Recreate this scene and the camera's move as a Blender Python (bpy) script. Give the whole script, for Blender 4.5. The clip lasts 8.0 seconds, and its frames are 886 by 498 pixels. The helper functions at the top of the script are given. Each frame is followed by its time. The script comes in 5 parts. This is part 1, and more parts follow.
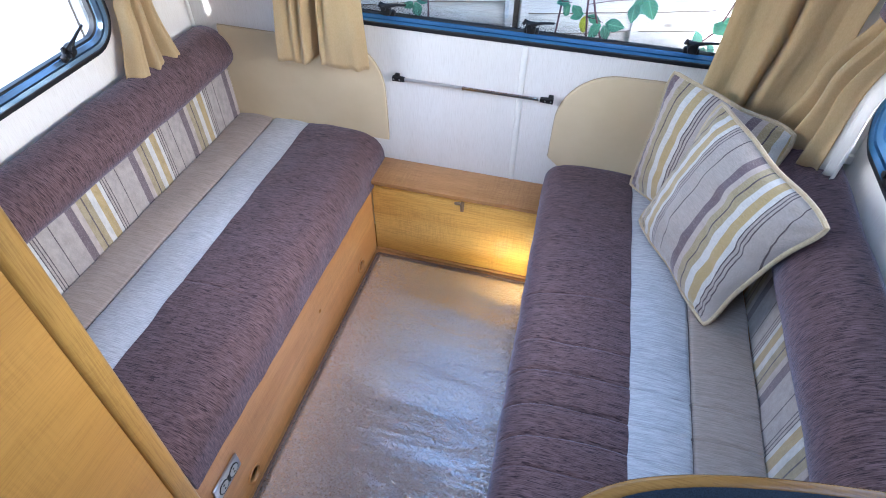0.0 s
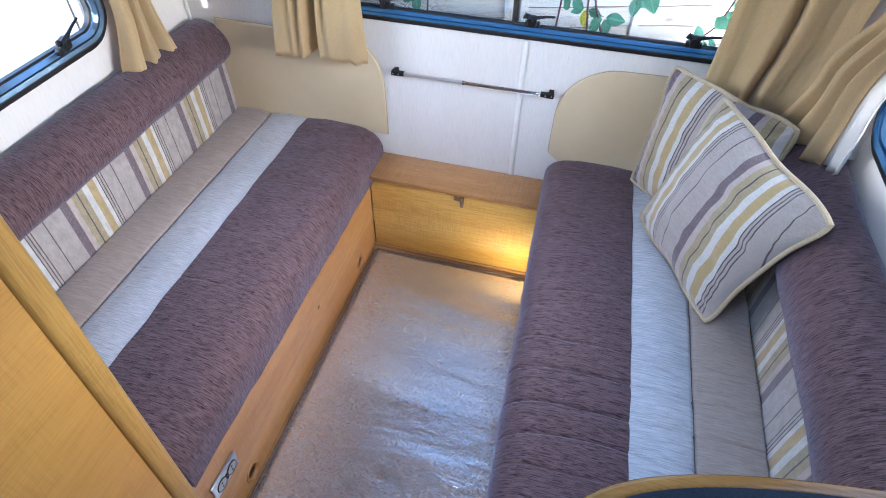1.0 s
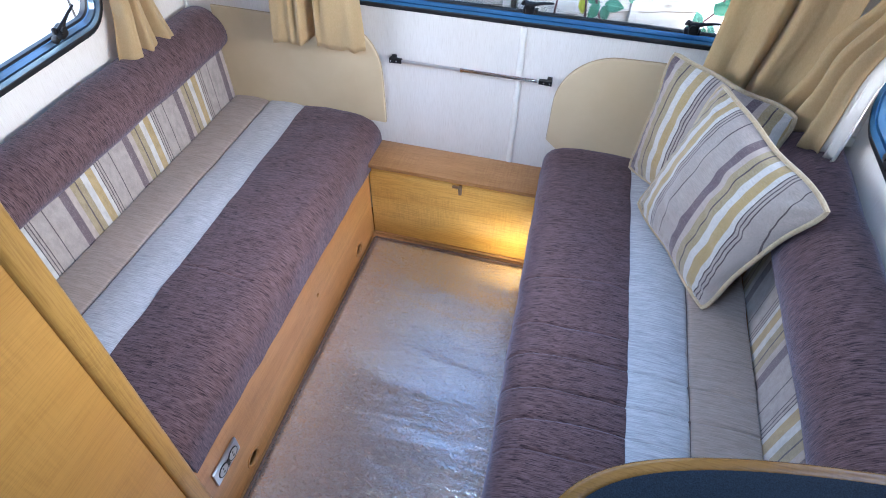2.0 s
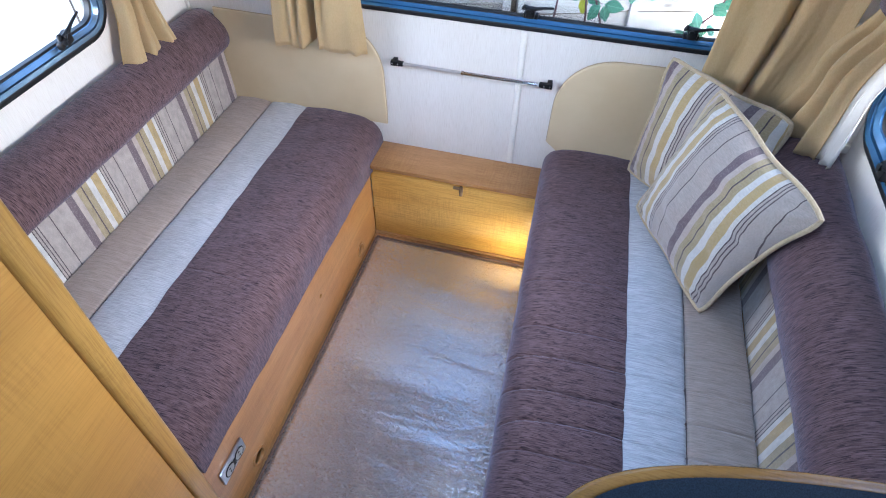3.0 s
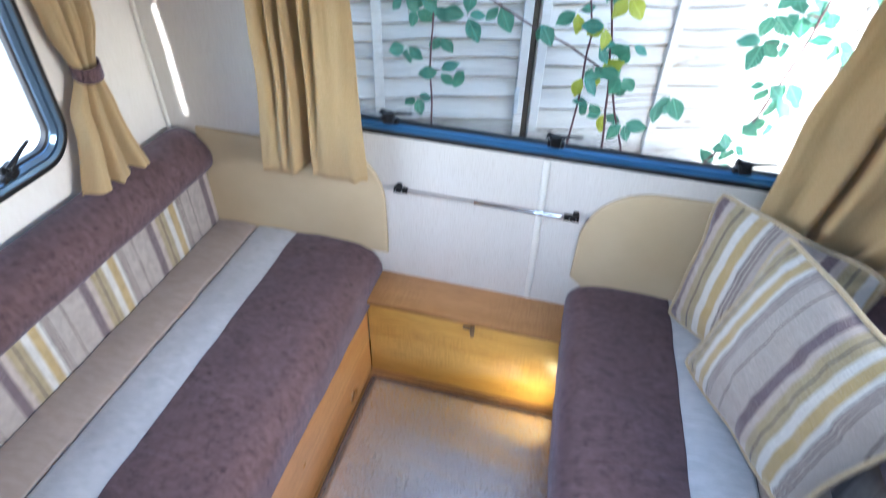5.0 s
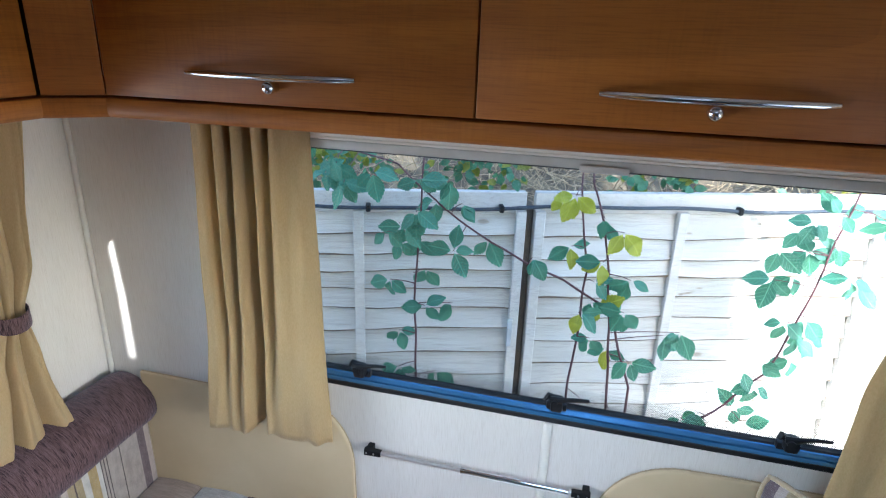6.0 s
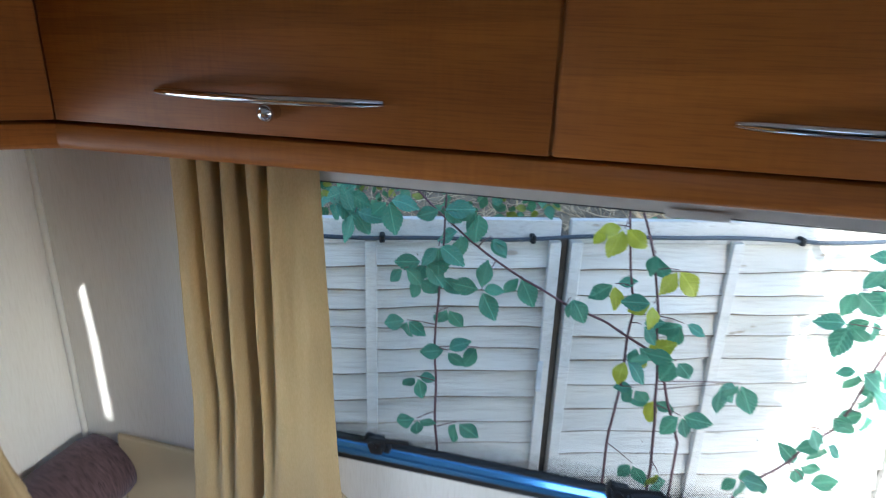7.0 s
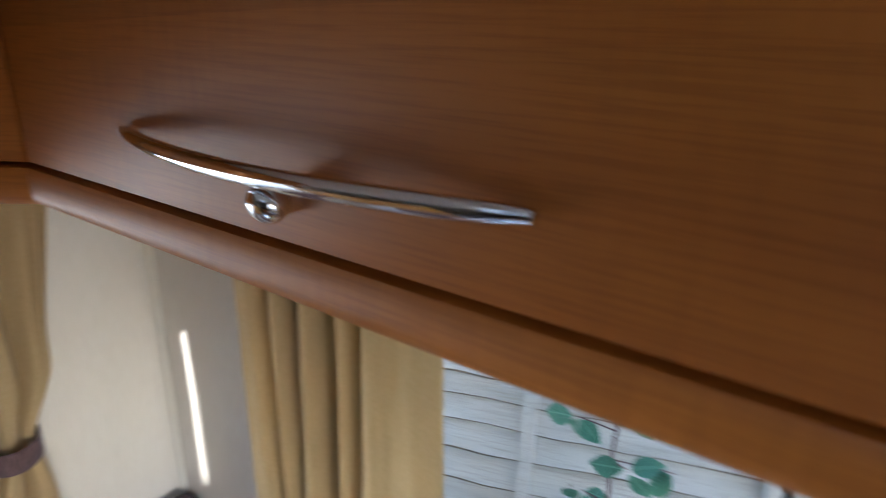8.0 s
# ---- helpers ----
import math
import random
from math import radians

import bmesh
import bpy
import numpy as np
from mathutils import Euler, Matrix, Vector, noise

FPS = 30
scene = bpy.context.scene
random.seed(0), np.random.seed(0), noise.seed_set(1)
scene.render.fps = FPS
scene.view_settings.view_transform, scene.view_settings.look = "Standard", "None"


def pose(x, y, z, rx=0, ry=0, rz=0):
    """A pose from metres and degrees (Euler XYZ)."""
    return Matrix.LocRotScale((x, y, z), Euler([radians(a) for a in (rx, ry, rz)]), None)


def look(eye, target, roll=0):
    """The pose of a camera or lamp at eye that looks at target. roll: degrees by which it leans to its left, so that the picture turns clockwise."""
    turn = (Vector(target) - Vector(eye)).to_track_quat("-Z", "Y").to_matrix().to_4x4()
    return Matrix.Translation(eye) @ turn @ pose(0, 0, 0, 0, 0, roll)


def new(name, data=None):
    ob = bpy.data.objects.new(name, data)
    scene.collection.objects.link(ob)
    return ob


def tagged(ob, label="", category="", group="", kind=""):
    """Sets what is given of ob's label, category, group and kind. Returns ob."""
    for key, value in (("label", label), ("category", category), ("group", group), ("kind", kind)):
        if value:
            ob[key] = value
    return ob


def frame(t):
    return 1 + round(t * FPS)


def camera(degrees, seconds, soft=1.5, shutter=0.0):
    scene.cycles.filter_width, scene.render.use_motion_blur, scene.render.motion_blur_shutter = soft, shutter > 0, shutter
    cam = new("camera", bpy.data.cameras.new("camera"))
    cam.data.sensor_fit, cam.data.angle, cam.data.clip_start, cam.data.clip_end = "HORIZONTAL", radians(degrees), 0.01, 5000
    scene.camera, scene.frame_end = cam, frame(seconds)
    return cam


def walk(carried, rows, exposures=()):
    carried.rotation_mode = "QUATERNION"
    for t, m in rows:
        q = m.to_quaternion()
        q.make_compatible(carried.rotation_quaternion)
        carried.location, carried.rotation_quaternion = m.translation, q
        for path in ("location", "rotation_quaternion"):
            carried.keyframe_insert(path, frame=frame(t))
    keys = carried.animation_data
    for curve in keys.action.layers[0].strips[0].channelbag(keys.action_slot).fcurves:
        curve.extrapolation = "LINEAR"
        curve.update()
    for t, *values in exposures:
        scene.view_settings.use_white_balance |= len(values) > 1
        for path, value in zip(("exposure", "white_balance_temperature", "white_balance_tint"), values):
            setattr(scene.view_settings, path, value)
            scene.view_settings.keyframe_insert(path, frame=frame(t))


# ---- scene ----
cam = camera(74.4, 8.0, soft=1.0, shutter=0.5)
PATH = [
    (0, (0.398, 0.339, 1.683), (0.03, 1.714, 0.279), 0.7),
    (0.5, (0.401, 0.339, 1.68), (0.034, 1.714, 0.275), 0.8),
    (1, (0.392, 0.349, 1.675), (0.032, 1.715, 0.259), 0.9),
    (1.5, (0.397, 0.344, 1.676), (0.043, 1.698, 0.246), 0.9),
    (3, (0.387, 0.351, 1.72), (0.046, 1.669, 0.254), 0.9),
    (3.5, (0.415, 0.365, 1.771), (0.069, 1.679, 0.304), 0.6),
    (4, (0.409, 0.404, 1.776), (0.072, 1.717, 0.306), 0.7),
    (4.2, (0.366, 0.445, 1.754), (0.033, 1.764, 0.288), 0.8),
    (5.3, (0.242, 0.774, 1.65), (-0.15, 2.412, 0.572), 2.1),
    (5.5, (0.244, 0.859, 1.662), (-0.175, 2.579, 0.731), 2.0),
    (6, (0.216, 0.931, 1.673), (-0.236, 2.756, 0.992), 1.9),
    (6.5, (0.197, 0.989, 1.677), (-0.254, 2.82, 1.011), 1.8),
    (7, (0.096, 1.149, 1.67), (-0.368, 2.981, 1.013), 1.9),
    (7.5, (-0.001, 1.36, 1.673), (-0.527, 3.173, 1.013), 2.1),
    (7.8, (-0.007, 1.494, 1.668), (-0.809, 3.203, 1.009), 2.2),
    (8, (-0.036, 1.549, 1.672), (-1.075, 3.115, 0.987), 2.1),
]
walk(cam, [(t, look(eye, target, roll)) for t, eye, target, roll in PATH],
     exposures=[(0.0, 3.15, 5500, 13), (4.2, 3.12, 5480, 12), (5.5, 2.98, 5580, 7), (6.0, 2.78, 5600, 6), (6.5, 2.54, 5600, 6), (7.0, 2.54, 5560, 5), (7.6, 2.76, 5650, 6), (8.0, 2.66, 5950, 9)])

# ---- world, sun and large lights ----
SUN_DIR = Vector((0.42, -1.0, 0.54)).normalized()
world = bpy.data.worlds.new("sky")
scene.world = world
world.use_nodes = True
wt = world.node_tree
sky = wt.nodes.new("ShaderNodeTexSky")
sky.sky_type, sky.sun_disc = "NISHITA", False
sky.sun_elevation, sky.sun_rotation = math.asin(SUN_DIR.z), math.atan2(SUN_DIR.x, SUN_DIR.y)
wt.links.new(sky.outputs[0], wt.nodes["Background"].inputs[0])
wt.nodes["Background"].inputs[1].default_value = 0.15

sun = new("sun", bpy.data.lights.new("sun", "SUN"))
sun.data.energy, sun.data.angle, sun.data.color = 2.1, radians(0.5), (1.0, 0.95, 0.86)
sun.matrix_world = look(SUN_DIR * 12, (0, 0, 0))


def area_lamp(name, m, sx, sy, watts, color, spread=115):
    """A rectangular area lamp: the sky's light at the side windows, added light elsewhere."""
    lamp = new(name, bpy.data.lights.new(name, "AREA"))
    lamp.data.shape, lamp.data.size, lamp.data.size_y = "RECTANGLE", sx, sy
    lamp.data.energy, lamp.data.color, lamp.data.spread = watts, color, radians(spread)
    lamp.matrix_world = m
    return lamp


area_lamp("left_window_light", look((-1.028, 1.22, 1.17), (0.95, 1.88, 0.86)), 0.90, 0.46, 0.54, (1.0, 0.97, 0.95), 76)
area_lamp("right_window_light", look((1.083, 1.28, 1.19), (-0.90, 1.52, 0.52)), 0.90, 0.46, 1.18, (1.0, 0.90, 0.79), 74)
# Unseen blue fill lamp added overhead for the seats and floor.
area_lamp("roof_light_daylight", look((0.28, 0.57, 1.98), (0.12, 1.45, 0)), 0.42, 0.42, 1.12, (0.53, 0.73, 1.0), 105)

# ---- materials ----
def rgb(c):
    return (*c, 1.0)


def node(nt, kind, **sockets):
    n = nt.nodes.new(kind)
    for key, value in sockets.items():
        n.inputs[key.replace("_", " ")].default_value = value
    return n


def material(name, rough=0.5, metal=0.0, base=(0.5, 0.5, 0.5)):
    m = bpy.data.materials.new(name)
    m.use_nodes = True
    b = m.node_tree.nodes["Principled BSDF"]
    b.inputs["Base Color"].default_value = rgb(base)
    b.inputs["Roughness"].default_value = rough
    b.inputs["Metallic"].default_value = metal
    return m, m.node_tree, b


def stretched(nt, scale, size=1.0, detail=4.0, rough=0.55, offset=True):
    """Noise in the object's own metres, stretched by the three scales, shifted from object to object."""
    c = nt.nodes.new("ShaderNodeTexCoord")
    mp = nt.nodes.new("ShaderNodeMapping")
    mp.inputs["Scale"].default_value = scale
    nt.links.new(c.outputs["Object"], mp.inputs["Vector"])
    if offset:
        info = nt.nodes.new("ShaderNodeObjectInfo")
        mul = node(nt, "ShaderNodeMath")
        mul.operation = "MULTIPLY"
        mul.inputs[1].default_value = 37.0
        nt.links.new(info.outputs["Random"], mul.inputs[0])
        nt.links.new(mul.outputs[0], mp.inputs["Location"])
    n = node(nt, "ShaderNodeTexNoise", Scale=size, Detail=detail, Roughness=rough)
    nt.links.new(mp.outputs[0], n.inputs["Vector"])
    return n.outputs["Fac"]


def ramp(nt, fac, stops, mode="LINEAR"):
    r = nt.nodes.new("ShaderNodeValToRGB")
    r.color_ramp.interpolation = mode
    els = r.color_ramp.elements
    while len(els) < len(stops):
        els.new(0.5)
    for e, (p, c) in zip(els, stops):
        e.position, e.color = p, rgb(c)
    nt.links.new(fac, r.inputs[0])
    return r.outputs["Color"]


def mixed(nt, fac, a, b, mode="MIX"):
    m = nt.nodes.new("ShaderNodeMix")
    m.data_type, m.blend_type = "RGBA", mode
    for sock, v in ((m.inputs[0], fac), (m.inputs[6], a), (m.inputs[7], b)):
        if isinstance(v, (int, float)):
            sock.default_value = v
        elif isinstance(v, tuple):
            sock.default_value = rgb(v)
        else:
            nt.links.new(v, sock)
    return m.outputs[2]


def bump(nt, b, height, strength=0.3, distance=0.002):
    n = node(nt, "ShaderNodeBump", Strength=strength, Distance=distance)
    nt.links.new(height, n.inputs["Height"])
    nt.links.new(n.outputs[0], b.inputs["Normal"])


def wood(name, axis, tones, rough=0.32, coat=0.15, pore=0.6, joints=0.0):
    """Veneer with its grain along one axis: broad figure, glued strips, ripple across the grain, fine pores, satin lacquer."""
    m, nt, b = material(name, rough)
    along = axis if isinstance(axis, tuple) else (axis,)
    way = lambda lengthwise, across: tuple(lengthwise if a in along else across for a in range(3))
    flow = stretched(nt, way(1.1, 9.0), 1.0, 3.0, 0.5)
    broad = stretched(nt, way(2.6, 24.0), 1.0, 5.0, 0.6)
    both = nt.nodes.new("ShaderNodeMath")
    both.operation = "MULTIPLY_ADD"
    both.inputs[1].default_value = 0.75
    nt.links.new(flow, both.inputs[0])
    quarter = nt.nodes.new("ShaderNodeMath")
    quarter.operation = "MULTIPLY"
    quarter.inputs[1].default_value = 0.25
    nt.links.new(broad, quarter.inputs[0])
    nt.links.new(quarter.outputs[0], both.inputs[2])
    col = ramp(nt, both.outputs[0], [(0.32, tones[0]), (0.5, tones[1]), (0.68, tones[2])])
    if joints:
        strip = stretched(nt, way(0.35, 6.5), 1.0, 0.0)
        k = lambda v: (1 - joints * v,) * 3
        col = mixed(nt, 1.0, col, ramp(nt, strip, [(0.0, k(0.5)), (0.40, k(0.0)), (0.47, k(1.0)), (0.54, k(0.25)), (0.60, k(0.8))], "CONSTANT"), "MULTIPLY")
    fine = stretched(nt, way(16.0, 420.0), 1.0, 3.0)
    pores = ramp(nt, fine, [(0.36, (0.66, 0.60, 0.54)), (0.55, (1.0, 1.0, 1.0))])
    ripple = ramp(nt, stretched(nt, way(170.0, 16.0), 1.0, 2.0), [(0.36, (0.84, 0.82, 0.80)), (0.60, (1.0, 1.0, 1.0))])
    patch = ramp(nt, stretched(nt, way(5.0, 7.0), 1.0, 2.0), [(0.42, (0.08, 0.08, 0.08)), (0.62, (0.75, 0.75, 0.75))])
    col = mixed(nt, patch, col, mixed(nt, 1.0, col, ripple, "MULTIPLY"))
    nt.links.new(mixed(nt, pore, col, pores, "MULTIPLY"), b.inputs["Base Color"])
    b.inputs["Coat Weight"].default_value = coat
    b.inputs["Coat Roughness"].default_value = 0.18
    b.inputs["Specular IOR Level"].default_value = 0.35
    bump(nt, b, fine, 0.06, 0.0008)
    return m


HONEY = [(0.38, 0.175, 0.055), (0.46, 0.225, 0.078), (0.53, 0.285, 0.108)]
CHERRY = [(0.30, 0.092, 0.012), (0.365, 0.120, 0.016), (0.43, 0.152, 0.022)]
PALE = [(0.62, 0.33, 0.070), (0.68, 0.39, 0.092), (0.74, 0.45, 0.12)]
wood_along_y = wood("honey veneer lengthwise", 1, HONEY, joints=0.12)
wood_along_x = wood("honey veneer crosswise", 0, PALE)
wood_upright = wood("honey veneer upright", 2, HONEY)
wood_door = wood("pale honey veneer door", 1, [(0.46, 0.22, 0.045), (0.52, 0.255, 0.055), (0.57, 0.285, 0.065)], pore=0.35)
wood_shelf = wood("alder shelf", 0, [(0.38, 0.185, 0.065), (0.46, 0.235, 0.09), (0.53, 0.28, 0.115)])
wood_post = wood("golden veneer post", 2, [(0.40, 0.205, 0.045), (0.46, 0.245, 0.058), (0.52, 0.285, 0.07)])
wood_locker = wood("cherry locker veneer", 0, CHERRY, 0.5, 0.04, 0.5, 0.14)
wood_corner = wood("cherry corner veneer", (0, 1), CHERRY, 0.5, 0.04, 0.5, 0.14)
wood_rim = wood("worktop rim wood", 0, [(0.15, 0.075, 0.018), (0.19, 0.098, 0.024), (0.23, 0.125, 0.032)], 0.25, 0.5)


def wall_lining(name):
    """Cream wallboard with fine upright streaks."""
    m, nt, b = material(name, 0.5)
    streak = stretched(nt, (620.0, 620.0, 26.0), 1.0, 3.0, 0.65, offset=False)
    broad = stretched(nt, (5.0, 5.0, 1.2), 1.0, 3.0, offset=False)
    col = ramp(nt, streak, [(0.32, (0.675, 0.63, 0.57)), (0.46, (0.735, 0.695, 0.64)), (0.68, (0.775, 0.74, 0.69))])
    tone = ramp(nt, broad, [(0.3, (0.93, 0.92, 0.90)), (0.7, (1.0, 1.0, 1.0))])
    nt.links.new(mixed(nt, 1.0, col, tone, "MULTIPLY"), b.inputs["Base Color"])
    bump(nt, b, streak, 0.10, 0.0006)
    return m


lining = wall_lining("streaked cream wallboard")


def cloth(name, dark, light, streak_scale, contrast=(0.3, 0.62), sheen=0.4, weave=900.0, through_light=0.0):
    """Upholstery cloth: slubs drawn out one way and a fine weave."""
    m, nt, b = material(name, 0.85)
    slub = stretched(nt, streak_scale, 1.0, 4.0, 0.6)
    col = ramp(nt, slub, [(contrast[0], dark), (contrast[1], light)])
    broad = stretched(nt, (4.0, 4.0, 4.0), 1.0, 2.0)
    col = mixed(nt, 1.0, col, ramp(nt, broad, [(0.3, (0.88, 0.88, 0.88)), (0.7, (1.0, 1.0, 1.0))]), "MULTIPLY")
    nt.links.new(col, b.inputs["Base Color"])
    b.inputs["Sheen Weight"].default_value = sheen
    b.inputs["Sheen Roughness"].default_value = 0.4
    w = stretched(nt, (weave, weave, weave), 1.0, 1.0)
    add = nt.nodes.new("ShaderNodeMath")
    nt.links.new(slub, add.inputs[0])
    nt.links.new(w, add.inputs[1])
    bump(nt, b, add.outputs[0], 0.35, 0.0015)
    if through_light:
        tr = nt.nodes.new("ShaderNodeBsdfTranslucent")
        nt.links.new(col, tr.inputs["Color"])
        mx = nt.nodes.new("ShaderNodeMixShader")
        mx.inputs[0].default_value = through_light
        nt.links.new(b.outputs[0], mx.inputs[1])
        nt.links.new(tr.outputs[0], mx.inputs[2])
        nt.links.new(mx.outputs[0], nt.nodes["Material Output"].inputs[0])
    return m


def chenille(name, dark, light, fleck):
    """Chenille: long soft streaks across the seat, scattered darker dashes and a silvery pile, its sheen tinted sky
    blue.
    """
    m, nt, b = material(name, 0.9)
    streak = stretched(nt, (36.0, 560.0, 36.0), 1.0, 3.0, 0.55)
    col = ramp(nt, streak, [(0.34, dark), (0.50, tuple(0.5 * (p + q) for p, q in zip(dark, light))), (0.66, light)])
    dash = stretched(nt, (42.0, 500.0, 42.0), 1.0, 1.5, 0.5)
    col = mixed(nt, ramp(nt, dash, [(0.58, (0, 0, 0)), (0.65, (0.85, 0.85, 0.85))]), col, fleck)
    thread = stretched(nt, (260.0, 1300.0, 260.0), 1.0, 2.0)
    col = mixed(nt, 1.0, col, ramp(nt, thread, [(0.3, (0.80, 0.80, 0.80)), (0.7, (1.08, 1.08, 1.08))]), "MULTIPLY")
    worn = stretched(nt, (4.0, 4.0, 4.0), 1.0, 2.0)
    col = mixed(nt, 1.0, col, ramp(nt, worn, [(0.3, (0.86, 0.86, 0.86)), (0.7, (1.0, 1.0, 1.0))]), "MULTIPLY")
    nt.links.new(col, b.inputs["Base Color"])
    b.inputs["Specular IOR Level"].default_value = 0.2
    b.inputs["Sheen Weight"].default_value = 0.35
    b.inputs["Sheen Roughness"].default_value = 0.45
    # Blue tint of the sheen stands in for sky light on the seats.
    b.inputs["Sheen Tint"].default_value = (0.74, 0.78, 1.0, 1)
    add = nt.nodes.new("ShaderNodeMath")
    nt.links.new(streak, add.inputs[0])
    nt.links.new(thread, add.inputs[1])
    bump(nt, b, add.outputs[0], 0.35, 0.0013)
    return m


plum = chenille("plum chenille", (0.066, 0.036, 0.036), (0.180, 0.112, 0.112), (0.020, 0.010, 0.012))
silver = cloth("silver grey linen", (0.31, 0.312, 0.322), (0.56, 0.562, 0.572), (26.0, 460.0, 26.0), (0.32, 0.66), sheen=0.3)
taupe = cloth("taupe linen", (0.26, 0.207, 0.175), (0.41, 0.335, 0.29), (30.0, 460.0, 30.0), (0.30, 0.66), sheen=0.3)
curtain_cloth = cloth("gold beige curtain cotton", (0.63, 0.47, 0.245), (0.71, 0.55, 0.31), (420.0, 420.0, 160.0), (0.28, 0.7), sheen=0.25, through_light=0.48)
lining_cloth = cloth("white curtain lining", (0.74, 0.71, 0.66), (0.80, 0.78, 0.74), (300.0, 300.0, 14.0), (0.25, 0.7), sheen=0.1, through_light=0.2)
beige_vinyl, _nt, _b = material("beige padded vinyl", 0.5)
_f = stretched(_nt, (5.0, 5.0, 5.0), 1.0, 4.0)
_nt.links.new(ramp(_nt, _f, [(0.3, (0.53, 0.415, 0.25)), (0.7, (0.60, 0.485, 0.31))]), _b.inputs["Base Color"])
bump(_nt, _b, stretched(_nt, (700.0, 700.0, 700.0), 1.0, 2.0), 0.15, 0.0006)
piping_beige = cloth("beige piping cord", (0.36, 0.28, 0.17), (0.46, 0.37, 0.24), (200.0, 200.0, 200.0))
piping_dark = cloth("dark seam piping", (0.10, 0.075, 0.07), (0.16, 0.125, 0.115), (200.0, 200.0, 200.0))

# One repeat of the stripe, as shares of its width: end of the band and its colour.
BEIGE, PINK, WHITE = (0.35, 0.305, 0.275), (0.40, 0.335, 0.295), (0.53, 0.515, 0.485)
GOLD, OLIVE, DARK, BAND = (0.40, 0.295, 0.135), (0.32, 0.26, 0.15), (0.085, 0.064, 0.064), (0.135, 0.10, 0.11)
STRIPE = [(0.045, BAND), (0.27, BEIGE), (0.284, DARK), (0.43, BEIGE), (0.443, DARK), (0.466, BEIGE), (0.479, DARK),
          (0.502, BEIGE), (0.515, DARK), (0.56, WHITE), (0.655, GOLD), (0.73, WHITE), (0.80, OLIVE), (0.813, DARK),
          (0.885, OLIVE), (0.95, PINK), (1.0, BAND)]


def striped(name, axis, period, start, slub, weave):
    """Woven stripes that run across one axis of the object."""
    m, nt, b = material(name, 0.85)
    c = nt.nodes.new("ShaderNodeTexCoord")
    sep = nt.nodes.new("ShaderNodeSeparateXYZ")
    nt.links.new(c.outputs["Object"], sep.inputs[0])
    last = sep.outputs[axis]
    for op, v in (("SUBTRACT", start), ("DIVIDE", -period), ("FRACT", 0.0)):
        n = nt.nodes.new("ShaderNodeMath")
        n.operation = op
        nt.links.new(last, n.inputs[0])
        n.inputs[1].default_value = v
        last = n.outputs[0]
    stops, at = [], 0.0
    for end, col in STRIPE:
        stops.append((at, col))
        at = end
    col = ramp(nt, last, stops, "CONSTANT")
    s = stretched(nt, slub, 1.0, 3.0)
    col = mixed(nt, 1.0, col, ramp(nt, s, [(0.3, (0.74, 0.74, 0.74)), (0.65, (1.0, 1.0, 1.0))]), "MULTIPLY")
    knots = stretched(nt, weave, 1.0, 1.0)
    col = mixed(nt, ramp(nt, knots, [(0.56, (0, 0, 0)), (0.66, (0.16, 0.16, 0.16))]), col, WHITE)
    nt.links.new(col, b.inputs["Base Color"])
    b.inputs["Specular IOR Level"].default_value = 0.25
    b.inputs["Sheen Weight"].default_value = 0.3
    both = nt.nodes.new("ShaderNodeMath")
    nt.links.new(s, both.inputs[0])
    nt.links.new(knots, both.inputs[1])
    bump(nt, b, both.outputs[0], 0.4, 0.0012)
    return m


stripe_back = striped("striped weave of the seat backs", 1, 0.264, 0.085, (500.0, 60.0, 30.0), (600.0, 240.0, 600.0))
stripe_back_right = striped("striped weave of the other seat back", 1, 0.268, 0.109, (500.0, 60.0, 30.0), (600.0, 240.0, 600.0))
stripe_cushion = striped("striped weave of the leaning cushion", 0, 0.257, 0.040, (60.0, 500.0, 500.0), (240.0, 600.0, 600.0))
stripe_cushion_rear = striped("striped weave of the corner cushion", 0, 0.272, 0.093, (60.0, 500.0, 500.0), (240.0, 600.0, 600.0))


def metal(name, base, rough):
    m, nt, b = material(name, rough, 1.0, base)
    f = stretched(nt, (60.0, 60.0, 60.0), 1.0, 2.0)
    r = nt.nodes.new("ShaderNodeMapRange")
    r.inputs[3].default_value, r.inputs[4].default_value = rough * 0.7, rough * 1.5
    nt.links.new(f, r.inputs[0])
    nt.links.new(r.outputs[0], b.inputs["Roughness"])
    return m


chrome = metal("chrome", (0.70, 0.70, 0.72), 0.06)
steel = metal("brushed steel", (0.50, 0.50, 0.51), 0.3)
rod_metal = metal("dull chrome rod", (0.70, 0.69, 0.68), 0.34)


def plain(name, base, rough, vary=0.12, scale=40.0, metallic=0.0, coat=0.0):
    m, nt, b = material(name, rough, metallic)
    f = stretched(nt, (scale, scale, scale), 1.0, 4.0)
    lo = tuple(v * (1 - vary) for v in base)
    hi = tuple(min(1.0, v * (1 + vary)) for v in base)
    nt.links.new(ramp(nt, f, [(0.3, lo), (0.7, hi)]), b.inputs["Base Color"])
    b.inputs["Coat Weight"].default_value = coat
    return m


black_plastic = plain("black plastic", (0.009, 0.009, 0.010), 0.5)
black_plastic.node_tree.nodes["Principled BSDF"].inputs["Specular IOR Level"].default_value = 0.25
black_rubber = plain("black rubber", (0.010, 0.011, 0.013), 0.5)
# Base colours hold the blue sky's reflection on black frames, paler for one window.
sky_tinted_frame = plain("glossy black window frame tinted with sky reflection", (0.075, 0.235, 0.48), 0.16, 0.1, 6.0, 0.55, 0.6)
pale_sky_tinted_frame = plain("glossy window frame tinted with paler sky reflection", (0.13, 0.21, 0.31), 0.16, 0.1, 6.0, 0.45, 0.6)
